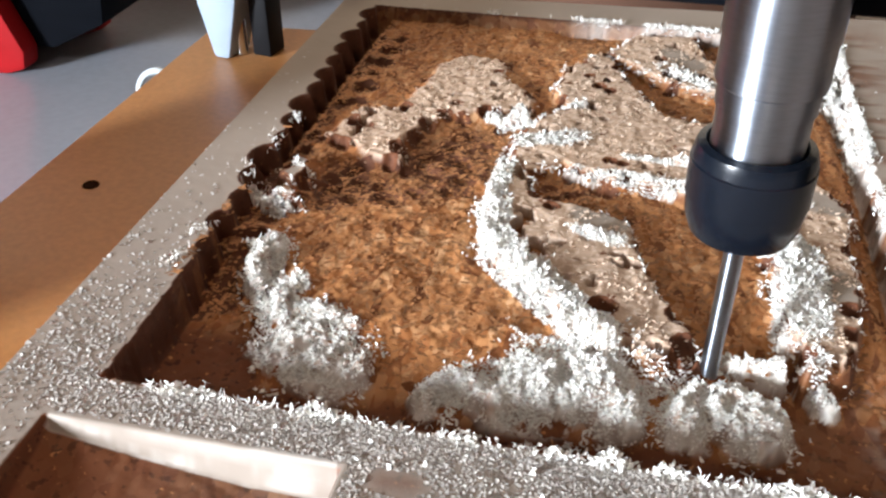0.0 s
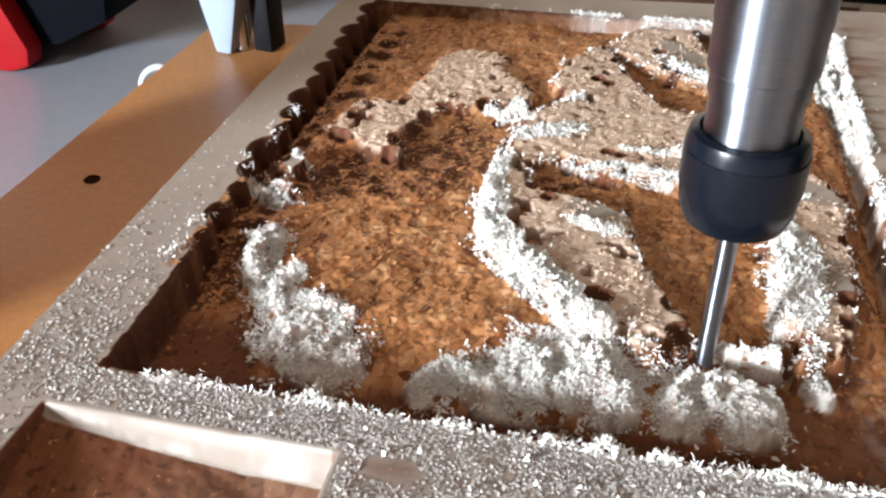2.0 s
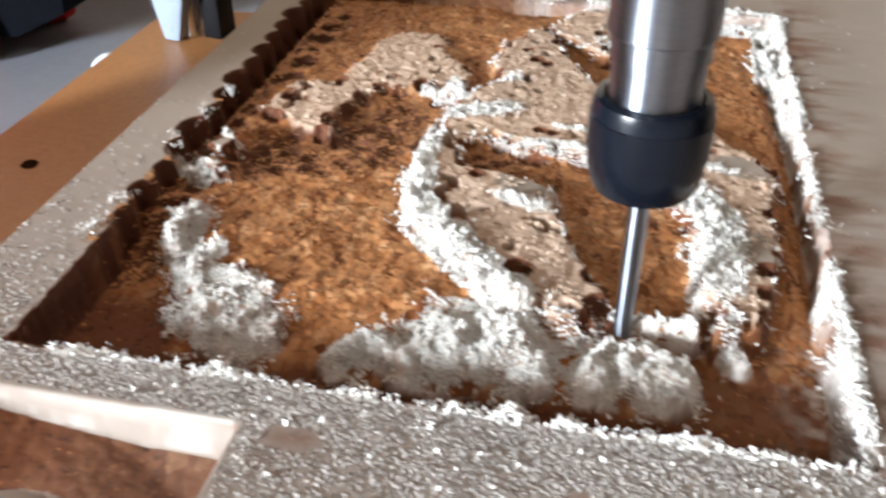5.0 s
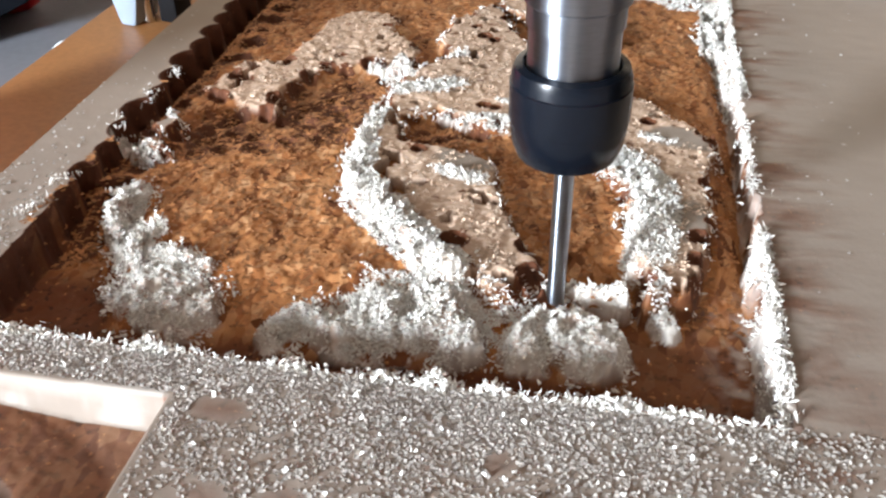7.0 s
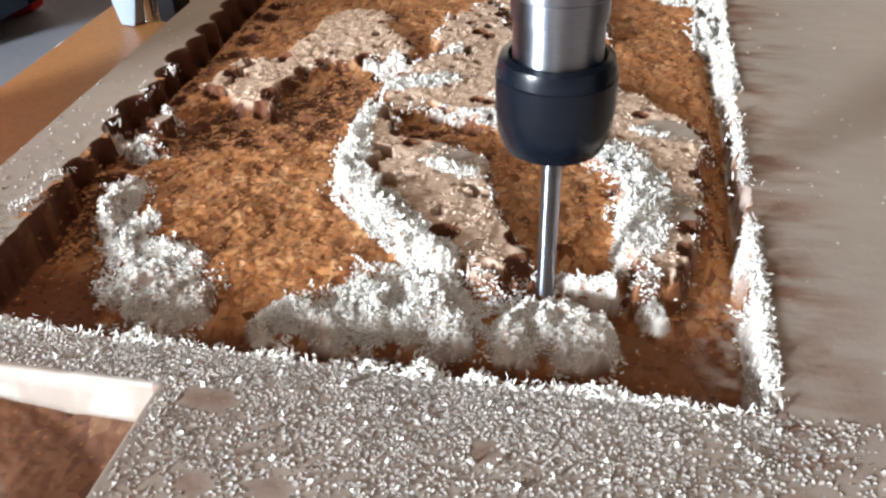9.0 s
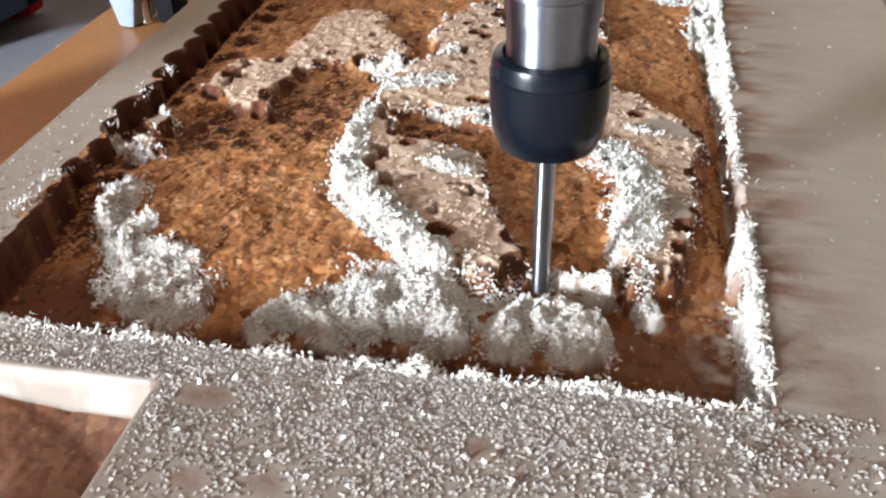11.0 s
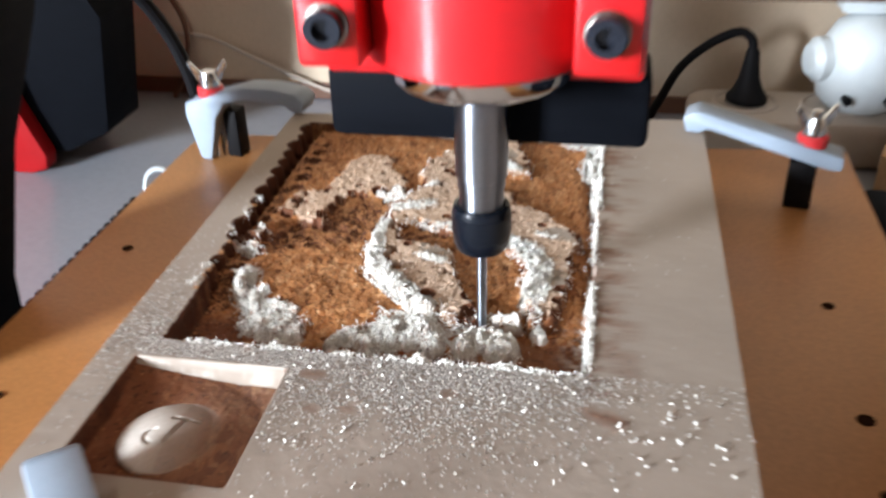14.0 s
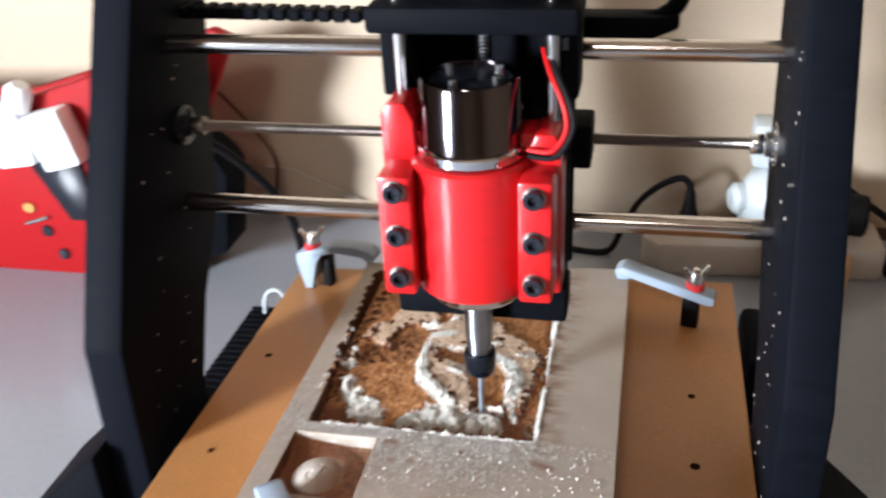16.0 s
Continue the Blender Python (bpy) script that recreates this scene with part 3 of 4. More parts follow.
    shadow_streak = np.clip((0.150 - x) / 0.014, 0, 1) * (x > 0.131) * np.clip(0.35 + 2.6 * cloud(x, y * 3.0, 110, 71, 3), 0, 1) * (y > -0.01)
    spots = np.maximum.reduce([step(capsule(x + 0.004 * cloud(x, y, 250, 73, 3), y + 0.003 * cloud(x, y, 250, 75, 3), *c), 0.0022) for c in
                               SPOTS])
    stain_and_shadow = np.maximum(shadow_streak, spots)
    core = np.where(open_top & ~rim, 0.75 * stain_and_shadow, core)
    cut_shade = np.maximum(np.where(cut, shade_in, 0), wall_shade)
    return z, core, rough, milled, dust, cut_shade


# ---------- the workpiece ----------
BX0, BX1, BY0, THICK = -0.017, 0.1760, -0.112, 0.031
BED = -THICK - 0.0005


def grading(lo, hi, a, b, fine, wide):
    return np.concatenate([np.arange(lo, a, wide), np.arange(a, b, fine), np.arange(b, hi, wide), [hi]])


def back_board(x):
    return 0.187 + 0.068 * x


gx = grading(BX0, BX1, -0.0095, 0.1375, 0.00036, 0.002)
gy = grading(BY0, 0.1865, -0.061, 0.1765, 0.00036, 0.002)
X, Y = np.meshgrid(gx, gy)
Y = np.where(Y > 0.177, 0.177 + (Y - 0.177) / (0.1865 - 0.177) * (back_board(X) - 0.177), Y)
Z, CORE, ROUGH, MILLED, DUST, CUT_SHADE = relief(X, Y)
rows, cols = X.shape
# steep cut sides get shade painted into their colour
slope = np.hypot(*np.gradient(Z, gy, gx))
CUT_SHADE = np.maximum(CUT_SHADE, np.clip((slope - 0.9) / 1.4, 0, 1) * np.clip(0.45 + 1.2 * cloud(X, Y, 300, 95, 2), 0, 0.7))
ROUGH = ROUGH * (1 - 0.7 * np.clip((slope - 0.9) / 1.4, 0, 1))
idx = np.arange(rows * cols).reshape(rows, cols)
quads = np.stack([idx[:-1, :-1], idx[:-1, 1:], idx[1:, 1:], idx[1:, :-1]], -1).reshape(-1, 4)
board = thing("chipboard_panel", "grey-faced chipboard panel with a half-carved ragged pocket", "board", (0.08, 0.04, -THICK))
top = mesh_part("carved_top", np.stack([X, Y, Z], -1).reshape(-1, 3).tolist(), quads.tolist(), M_BOARD, board, "carved face with splintered islands and raw orange core")
top.data.polygons.foreach_set("use_smooth", [True] * len(top.data.polygons))
for key, values in (("core", CORE), ("rough", ROUGH), ("milled", MILLED), ("dust", DUST), ("cut_shade", CUT_SHADE)):
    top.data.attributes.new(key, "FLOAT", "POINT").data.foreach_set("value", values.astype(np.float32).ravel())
edge_bm = bmesh.new()
ring = [(BX0, BY0), (BX1, BY0), (BX1, float(back_board(BX1))), (BX0, float(back_board(BX0)))]
lo_r, hi_r = [[edge_bm.verts.new((x, y, z)) for x, y in ring] for z in (-THICK, -0.0002)]
edge_bm.faces.new(lo_r)
for k in range(4):
    edge_bm.faces.new((lo_r[k], lo_r[(k + 1) % 4], hi_r[(k + 1) % 4], hi_r[k]))
part("raw_edge", edge_bm, M_EDGE, board, "raw brown chipboard edges")


# ---------- shavings ----------
def height_at(px, py):
    i = np.clip(np.searchsorted(gx, px), 0, cols - 1)
    j = np.clip(np.searchsorted(gy, np.minimum(py, 0.177)), 0, rows - 1)
    return Z[j, i]


def curls(px, py, pz, length, width, bend, lift=1.0):
    """Curled slivers at the given places: strips of three quads each."""
    n = len(px)
    L, W, B = rng.uniform(*length, n), rng.uniform(*width, n), rng.uniform(*bend, n)
    a = np.linspace(-0.5, 0.5, 4)[None, :] * B[:, None]
    R = (L / np.maximum(np.abs(B), 0.05))[:, None]
    u, w = R * np.sin(a), R * (1 - np.cos(a))
    yaw, pitch, roll = rng.uniform(0, 2 * np.pi, n), lift * rng.normal(0, 0.55, n), lift * rng.normal(0, 0.8, n)
    taper = np.array([0.4, 1.0, 0.9, 0.3])[None, :] * W[:, None] / 2
    local = np.stack([np.stack([u, taper * s, w], -1) for s in (-1, 1)], 2)
    cr, sr, cp, sp, cy_, sy_ = np.cos(roll), np.sin(roll), np.cos(pitch), np.sin(pitch), np.cos(yaw), np.sin(yaw)

    def turn(v, i, j, c, s):
        out = v.copy()
        out[..., i] = v[..., i] * c[:, None, None] - v[..., j] * s[:, None, None]
        out[..., j] = v[..., i] * s[:, None, None] + v[..., j] * c[:, None, None]
        return out
    local = turn(turn(turn(local, 1, 2, cr, sr), 0, 2, cp, sp), 0, 1, cy_, sy_)
    local += np.stack([px, py, pz], -1)[:, None, None, :]
    v = local.reshape(-1, 3)
    base = (np.arange(n) * 8)[:, None]
    f = np.concatenate([base + np.array([[2 * k, 2 * k + 2, 2 * k + 3, 2 * k + 1]]) for k in range(3)], 0)
    return v, f


def strewn(name, label, px, py, mat, length, width, bend, lift=1.0, up=0.0002):
    v, f = curls(px, py, height_at(px, py) + up, length, width, bend, lift)
    return tagged(mesh_part(name, v.tolist(), f.tolist(), mat), label, "shavings", kind="stuff")


def on_heaps(n, grow=1.0):
    size = np.array([(math.hypot(c[2] - c[0], c[3] - c[1]) + 1.5 * c[4]) * c[4] for c in HEAPS])
    pick = rng.choice(len(HEAPS), n, p=size / size.sum())
    c = np.array(HEAPS)[pick]
    t, ang, rad = rng.uniform(0.0, 1.0, n), rng.uniform(0, 2 * np.pi, n), c[:, 4] * grow * np.sqrt(rng.uniform(0, 1, n))
    return c[:, 0] + t * (c[:, 2] - c[:, 0]) + rad * np.cos(ang), c[:, 1] + t * (c[:, 3] - c[:, 1]) + rad * np.sin(ang)


hx, hy = on_heaps(84000)
keep = (height_at(hx, hy) > -DEPTH + 0.0006) & (cloud(hx, hy, 260, 81, 3) > -0.2)
strewn("shavings_heap", "heaps of pale curled wood shavings in the carved pocket", hx[keep], hy[keep], M_CHIP, (0.00025, 0.0011), (0.00012, 0.00040), (0.3, 2.6), 1.3, 0.0003)
fx, fy = on_heaps(16000, 1.5)
keep = (cloud(fx, fy, 240, 93, 3) > 0.06) & (fx > 0.003) & (fx < 0.130) & (fy > 0.009) & (height_at(fx, fy) < -0.001)
strewn("scattered_shavings", "pale shavings scattered round the heaps", fx[keep], fy[keep], M_CHIP, (0.0004, 0.0016), (0.0002, 0.0006), (0.5, 3.0), 0.9, 0.0003)
# fringe along the pocket's edges
n = 2300
ex = np.concatenate([0.1311 + rng.normal(0, 1, n) * rng.choice([0.0003, 0.0004, 0.0010], n), rng.uniform(0, 0.131, 700), rng.uniform(0.03, 0.131, 1500)])
ey = np.concatenate([rng.uniform(0.0, 0.175, n), rng.normal(-0.0006, 0.0005, 700), np.zeros(1500)])
ey[n + 700:n + 2200] = back_edge(ex[n + 700:n + 2200]) + rng.normal(0.0003, 0.0004, 1500)
ex, ey = np.concatenate([ex, -0.0036 + rng.normal(0, 0.0010, 420)]), np.concatenate([ey, 0.030 + rng.uniform(0, 0.072, 420)])
keep = cloud(ex, ey, 190, 83, 3) > np.where(ex < 0, 0.05, -0.04)
v, f = curls(ex[keep], ey[keep], np.maximum(height_at(ex[keep], ey[keep]), -0.0012) + rng.uniform(0, 0.0011, keep.sum()), (0.0005, 0.0024), (0.00015, 0.00045), (0.2, 2.4), 1.3)
tagged(mesh_part("shavings_fringe", v.tolist(), f.tolist(), M_CHIP), "pale splinters and fluff along the pocket's edges", "shavings", kind="stuff")
big_x, big_y = on_heaps(5200, 1.0)
keep = (big_y > 0.030) & (cloud(big_x, big_y, 200, 89, 2) > -0.1)
strewn("large_flakes", "large white flakes on the ridges of shavings", big_x[keep], big_y[keep], M_CHIP, (0.0008, 0.0030), (0.00018, 0.0007), (0.4, 3.0), 1.1, 0.0005)
tuft_x, tuft_y, tuft_z = [], [], []
for cx, spread, count, tall in ((0.0130, 0.0016, 60, 0.0014), (0.0175, 0.0012, 50, 0.0012), (0.0370, 0.0022, 130, 0.0026), (0.0600, 0.0020, 60, 0.0012), (0.0740, 0.0014, 50, 0.0014), (0.0815, 0.0016, 150, 0.0030),
                                 (0.0900, 0.0016, 70, 0.0018), (0.1080, 0.0040, 210, 0.0016), (0.1180, 0.0030, 110, 0.0012)):
    tuft_x.append(rng.normal(cx, spread, count))
    tuft_y.append(rng.normal(-0.0006, 0.0006, count))
    tuft_z.append(tall * rng.uniform(0, 1, count) * np.exp(-((tuft_x[-1] - cx) / spread) ** 2))
tuft_x, tuft_y, tuft_z = [np.concatenate(a) for a in (tuft_x, tuft_y, tuft_z)]
v, f = curls(tuft_x, tuft_y, tuft_z + 0.0002, (0.0006, 0.0018), (0.0003, 0.0007), (0.3, 2.4), 1.3)
tagged(mesh_part("edge_tufts", v.tolist(), f.tolist(), M_CHIP), "white tufts of fibre on the pocket's near edge", "shavings", kind="stuff")
# splinters on the milled islands
ix, iy = rng.uniform(-0.003, 0.129, 30000), rng.uniform(0.006, 0.174, 30000)
hi_i, lo_i = islands(ix, iy)
keep = (np.minimum(hi_i, lo_i) < 0.0004) & (cloud(ix, iy, 330, 85, 3) > -0.04)
strewn("island_splinters", "beige splinters on the milled islands", ix[keep], iy[keep], M_SPLINT, (0.0004, 0.0013), (0.0002, 0.0005), (0.0, 1.2), 0.6, 0.0002)
rim = (np.abs(hi_i) < 0.0010) & (cloud(ix, iy, 260, 87, 2) > -0.18)
strewn("rim_splinters", "white splinters round the islands' rims", ix[rim], iy[rim], M_CHIP, (0.0006, 0.0020), (0.0002, 0.0005), (0.2, 2.0), 1.0, 0.0004)
# flakes on the raw floor
keep = np.minimum(hi_i, lo_i) > 0.0012
keep &= ~((iy < 0.028) & (ix < 0.022)) & (iy > 0.016) & ~((ix > 0.106) & (iy < 0.030))
keep &= np.minimum.reduce([capsule(ix, iy, *c[:5]) for c in HEAPS]) > 0
strewn("core_flakes", "orange particles lying in the raw chipboard floor", ix[keep][:11000], iy[keep][:11000], M_FLAKE, (0.0006, 0.0024), (0.0004, 0.0011), (0.0, 0.4), 0.10, 0.00003)
# grains on the facing
n = 110000
dx, dy = rng.uniform(BX0, BX1, n), np.concatenate([-rng.exponential(0.017, 94000), rng.uniform(-0.1, 0.18, 16000)])
more_x, more_y = rng.uniform(BX0, -0.001, 9000), rng.exponential(0.045, 9000)
dx, dy, n = np.concatenate([dx, more_x]), np.concatenate([dy, more_y]), n + 9000
dens = np.where(dy < 0, np.exp(dy / 0.030) * np.clip((0.148 - dx) / 0.05, 0.04, 1) * np.clip((dx + 0.02) / 0.05, 0.14, 1), np.where(dx < 0, np.exp(-dy / 0.045) * 0.26, 0.06))
open_face = ((dx < left_edge(dy) - 0.0008 - 0.0036 * np.clip((dy - 0.025) / 0.02, 0, 1)) | (dx > 0.1335) | (dy < -0.001) | (dy > 0.177)) & ~((dx > -0.006) & (dx < 0.0445) & (dy < -0.0088) & (dy > -0.060)) & (dy > BY0)
keep = open_face & (np.minimum.reduce([capsule(dx, dy, *c) for c in SPOTS]) > 0.0011) & (rng.uniform(0, 1, n) < dens * (0.52 + 1.0 * cloud(dx, dy, 130, 91, 3)))
strewn("sawdust_grains", "grey-beige sawdust grains strewn over the panel's face", dx[keep], dy[keep], M_GRAIN, (0.0004, 0.0011), (0.00030, 0.0008), (0.2, 2.2), 0.30, 0.00006)
n = 230
dx, dy = rng.uniform(0.02, 0.17, n), -rng.exponential(0.030, n) - 0.004
keep = (dy > BY0) & ~((dx < 0.0445) & (dy < -0.0088) & (dy > -0.060))
strewn("loose_curls", "loose pale curls on the panel's face", dx[keep], dy[keep], M_CHIP, (0.0012, 0.0028), (0.0004, 0.0008), (2.5, 5.0), 1.2, 0.0005)


# ---------- the bed ----------
bed = thing("machine_bed", "flat brown fibreboard bed of the router with drilled holes", "bed", (0.08, 0.03, BED))
bed_bm = prism([(-0.093, -0.23), (0.2535, -0.23), (0.2535, 0.243), (-0.087, 0.226)], "z", BED - 0.012, BED, 0.0008)
part("bed_board", bed_bm, M_BED, bed)
# dark discs on the solid bed, painted as the holes' inner shade
for hx_, hy_, hr in ((-0.069, 0.101, 0.0021), (-0.067, 0.000, 0.0018), (0.220, 0.096, 0.0021), (0.2205, 0.030, 0.0026), (0.220, -0.004, 0.0022), (-0.066, -0.08, 0.002)):
    part("drill_hole", lathe([(0, BED + 0.0002), (hr * 0.7, BED + 0.0002), (hr, BED + 0.0005), (hr * 1.15, BED + 0.0002)], 20, Matrix.Translation((hx_, hy_, 0))), M_HOLE, bed, "dark drilled hole")


# ---------- the gantry ----------
LX, RX, PLATE = -0.103, 0.2545, 0.025
PROFILE = [(-0.016, FLOOR + 0.012), (-0.014, 0.0), (-0.012, 0.045), (0.020, 0.115), (0.050, 0.175), (0.085, 0.245), (0.105, 0.30),
           (0.195, 0.30), (0.165, 0.20), (0.150, 0.14), (0.130, 0.065), (0.095, 0.02), (0.072, -0.03), (0.066, FLOOR + 0.012)]
gantry = thing("router_gantry", "black printed gantry of a desktop router with steel rods across", "gantry", ((LX + RX) / 2, 0.05, FLOOR))
for x0, x1, tag in ((LX - PLATE, LX, "bluish black side plate"), (RX, RX + PLATE, "black side plate speckled with dust")):
    part("side_plate", prism(PROFILE, "x", x0, x1, 0.003), M_PLATE, gantry, tag, True)
    foot = prism([(-0.10, FLOOR), (0.16, FLOOR), (0.16, FLOOR + 0.010), (0.08, FLOOR + 0.030), (-0.03, FLOOR + 0.034), (-0.10, FLOOR + 0.012)], "x", x0 - 0.002, x1 + 0.002, 0.002)
    part("foot_rail", foot, M_BLACK, gantry)
for ry, rz, rr, mat, tag in ((0.094, 0.091, 0.0060, M_ROD, "polished steel guide rod"), (0.108, 0.190, 0.0060, M_ROD, "polished steel guide rod")):
    part("guide_rod", rod((LX - 0.004, ry, rz), (RX + 0.004, ry, rz), rr, 28), mat, gantry, tag, True)
screw = bmesh.new()
turns, seg, pitch = 180, 10, 0.002
prof = []
for k in range(turns * 2 + 1):
    prof.append((0.0035 if k % 2 else 0.0031, k * pitch / 2))
lathe(prof, 16, Matrix.Translation((LX, 0.104, 0.139)) @ Matrix.Rotation(math.pi / 2, 4, "Y"), screw)
part("lead_screw", screw, M_SCREW, gantry, "threaded steel lead screw", True)
# left fittings take darker metals to stand in for the shade there
for bx, sgn in ((RX, -1), (LX, 1)):
    turn_m = Matrix.Translation((bx, 0.104, 0.139)) @ Matrix.Rotation(sgn * math.pi / 2, 4, "Y")
    flange = part("bearing_flange", lathe([(0, 0), (0.0125, 0), (0.0125, 0.003), (0.0070, 0.0035), (0.0070, 0.008), (0.0042, 0.008), (0, 0.008)], 28, turn_m), M_ZINC if sgn < 0 else M_DARK, gantry, "round bearing flange", True)
    part("collar", lathe([(0.0036, 0.009), (0.0054, 0.009), (0.0058, 0.010), (0.0058, 0.015), (0.0054, 0.016), (0.0036, 0.016)], 24, turn_m), M_ZINC if sgn < 0 else M_SCREW, gantry, "", True)
    for a in range(4):
        ang = math.pi / 4 + a * math.pi / 2
        part("flange_screw", rod((bx + sgn * 0.002, 0.104 + 0.0095 * math.cos(ang), 0.139 + 0.0095 * math.sin(ang)), (bx + sgn * 0.005, 0.104 + 0.0095 * math.cos(ang), 0.139 + 0.0095 * math.sin(ang)), 0.0018, 10), M_ZINC if sgn < 0 else M_DARK, flange)
for k in range(5):
    py, pz = 0.052 - 0.011 * k + 0.003 * math.sin(k * 2.1), 0.074 - 0.021 * k
    for bx, sgn in ((RX, -1), (LX, 1)):
        if pz > BED:
            part("plate_screw", lathe([(0, 0.0006), (0.0008, 0.0006), (0.0012, 0)], 10, Matrix.Translation((bx, py, pz)) @ Matrix.Rotation(sgn * math.pi / 2, 4, "Y")), M_DARK, gantry, "small dark screw head")

speck_rng = np.random.default_rng(11)
for bx, sgn, count in ((RX, -1, 34), (LX, 1, 16)):
    for k in range(count):
        pz = speck_rng.uniform(-0.05, 0.20)
        py = 0.035 + 0.30 * max(pz, 0) + speck_rng.uniform(-0.030, 0.040)
        r = speck_rng.uniform(0.0004, 0.0011)
        part("dust_speck", lathe([(0, 0.0004), (r * 0.7, 0.0003), (r, -0.0002)], 7, Matrix.Translation((bx, py, pz)) @ Matrix.Rotation(sgn * math.pi / 2, 4, "Y") @ Matrix.Diagonal((1, speck_rng.uniform(1, 2.2), 1, 1))), M_CREAM, gantry)
for x0, x1, lean in ((LX - PLATE, LX - PLATE - 0.075, -1), (RX + PLATE, RX + PLATE + 0.075, 1)):
    brace = prism([(x0, FLOOR), (x1, FLOOR), (x1, FLOOR + 0.016), (x0, -0.020)], "y", -0.030, 0.055, 0.002)
    brace_ob = part("side_brace", brace, M_BLACK, gantry, "black sloping side brace with dark holes", True)
    for k in range(3):
        part("brace_hole", rod((x0 + lean * (0.018 + 0.018 * k), -0.0306, -0.060 - 0.010 * k), (x0 + lean * (0.018 + 0.018 * k), -0.0280, -0.060 - 0.010 * k), 0.0045, 16), M_HOLE, brace_ob)

# ---------- base rails and cable chain beside the bed ----------
rail = thing("base_rail", "black base rail beside the bed", "rail", (0.27, 0.1, FLOOR))
part("beam", box(0.2600, 0.2785, 0.160, 0.236, FLOOR, -0.046, 0.006), M_BLACK, rail, "", True)
chain = thing("cable_chain", "black ribbed cable chain beside the bed", "cable chain", (-0.11, 0.15, FLOOR))
for k in range(17):
    y0 = 0.100 + k * 0.0078
    part("link", box(-0.1400, -0.1120, y0, y0 + 0.0056, FLOOR, -0.076, 0.0012), M_BLACK, chain)
part("spine", box(-0.138, -0.114, 0.100, 0.232, FLOOR + 0.002, -0.080), M_BLACK, chain)
tie = thing("cable_tie", "white plastic cable tie round the chain's end", "cable tie", (-0.114, 0.216, -0.06))
part("loop", tube([(-0.122, 0.214, -0.072), (-0.120, 0.216, -0.056), (-0.113, 0.218, -0.051), (-0.106, 0.219, -0.056), (-0.104, 0.217, -0.070)], 0.0015, 8), M_WHITE, tie, "", True)
cable = thing("black_cable", "thick black cable hanging down behind the gantry plate", "cable", (-0.09, 0.21, FLOOR))
part("sheath", tube([(-0.150, 0.17, 0.115), (-0.118, 0.19, 0.082), (-0.096, 0.212, 0.040), (-0.086, 0.222, 0.000), (-0.088, 0.228, -0.040), (-0.098, 0.226, -0.075), (-0.110, 0.225, FLOOR + 0.004)], 0.0036, 10), M_RUBBER, cable, "", True)

# ---------- the spindle and its slide ----------
SX, SY = 0.0965, 0.031
spindle = thing("spindle_carriage", "red and black router spindle slide with chromed motor", "spindle", (SX, SY, 0.05))


def axis_m(dx=0.0, dy=0.0):
    return Matrix.Translation((SX + dx, SY + dy, 0))


bit = lathe([(0, -0.0085), (0.0013, -0.0085), (0.00155, -0.008), (0.00155, 0.004), (0.00160, 0.006), (0.00160, 0.026), (0, 0.026)], 20, axis_m())
part("milling_bit", bit, M_TURNED, spindle, "slim steel milling bit", True)
nut = lathe([(0.0022, 0.0228), (0.0064, 0.0225), (0.0078, 0.0232), (0.0087, 0.0255), (0.0090, 0.0280), (0.0090, 0.0365), (0.0086, 0.0378), (0.0074, 0.0382), (0.0069, 0.0372)], 56, axis_m())
part("collet_nut", nut, M_NUT, spindle, "blue-black collet nut", True)
part("nut_groove", lathe([(0.0090, 0.0292), (0.00925, 0.0294), (0.00925, 0.0352), (0.0090, 0.0354)], 56, axis_m()), M_NUT, spindle, "", True)
shaft = lathe([(0.0060, 0.0365), (0.0068, 0.0372), (0.0068, 0.0440), (0.0072, 0.0442), (0.0072, 0.0475), (0.0078, 0.0480), (0.0078, 0.0545), (0.0080, 0.0550), (0.0080, 0.0760), (0, 0.0760)], 56, axis_m())
part("shaft", shaft, M_TURNED, spindle, "bright brushed steel shaft", True)
cap = lathe([(0, 0.0752), (0.0140, 0.0752), (0.0145, 0.0760), (0.0145, 0.0775), (0.0235, 0.0785), (0.0255, 0.0800), (0.0262, 0.0815), (0.0262, 0.0900), (0, 0.0900)], 72, axis_m())
part("motor_end_cap", cap, M_CHROME, spindle, "chromed lower end cap", True)

# the clamp: a barrel between two bolted cheeks, and the backplate
clamp = lathe([(0.0262, 0.0865), (0.0305, 0.0865), (0.0315, 0.0875), (0.0315, 0.1575), (0.0300, 0.1590), (0.0262, 0.1590)], 72, axis_m())
clamp_ob = part("motor_clamp", clamp, M_RED, spindle, "glossy red printed motor clamp", True)
for sgn in (-1, 1):
    cheek = box(SX + (-0.0435 if sgn < 0 else 0.0265), SX + (-0.0265 if sgn < 0 else 0.0435), 0.001, 0.030, 0.0895, 0.1565, 0.0022)
    part("cheek", cheek, M_RED, clamp_ob, "", True)
    for k, bz in enumerate((0.101, 0.125, 0.149)):
        m = Matrix.Translation((SX + sgn * 0.0345, 0.0012, bz)) @ Matrix.Rotation(math.pi / 2, 4, "X")
        bolt = part("bolt", lathe([(0, 0.0022), (0.0026, 0.0022), (0.0028, 0.0050), (0.0046, 0.0050), (0.0050, 0.0045), (0.0050, 0.0), (0, 0)], 24, m), M_DARK, clamp_ob, "black socket-head bolt", True)
        part("washer", lathe([(0.0048, 0.0012), (0.0058, 0.0010), (0.0058, 0.0), (0.0048, 0.0)], 24, m), M_SCREW, clamp_ob)
back = box(SX - 0.0455, SX + 0.0455, 0.0305, 0.052, 0.078, 0.170, 0.002)
part("back_block", back, M_RED, clamp_ob, "", True)
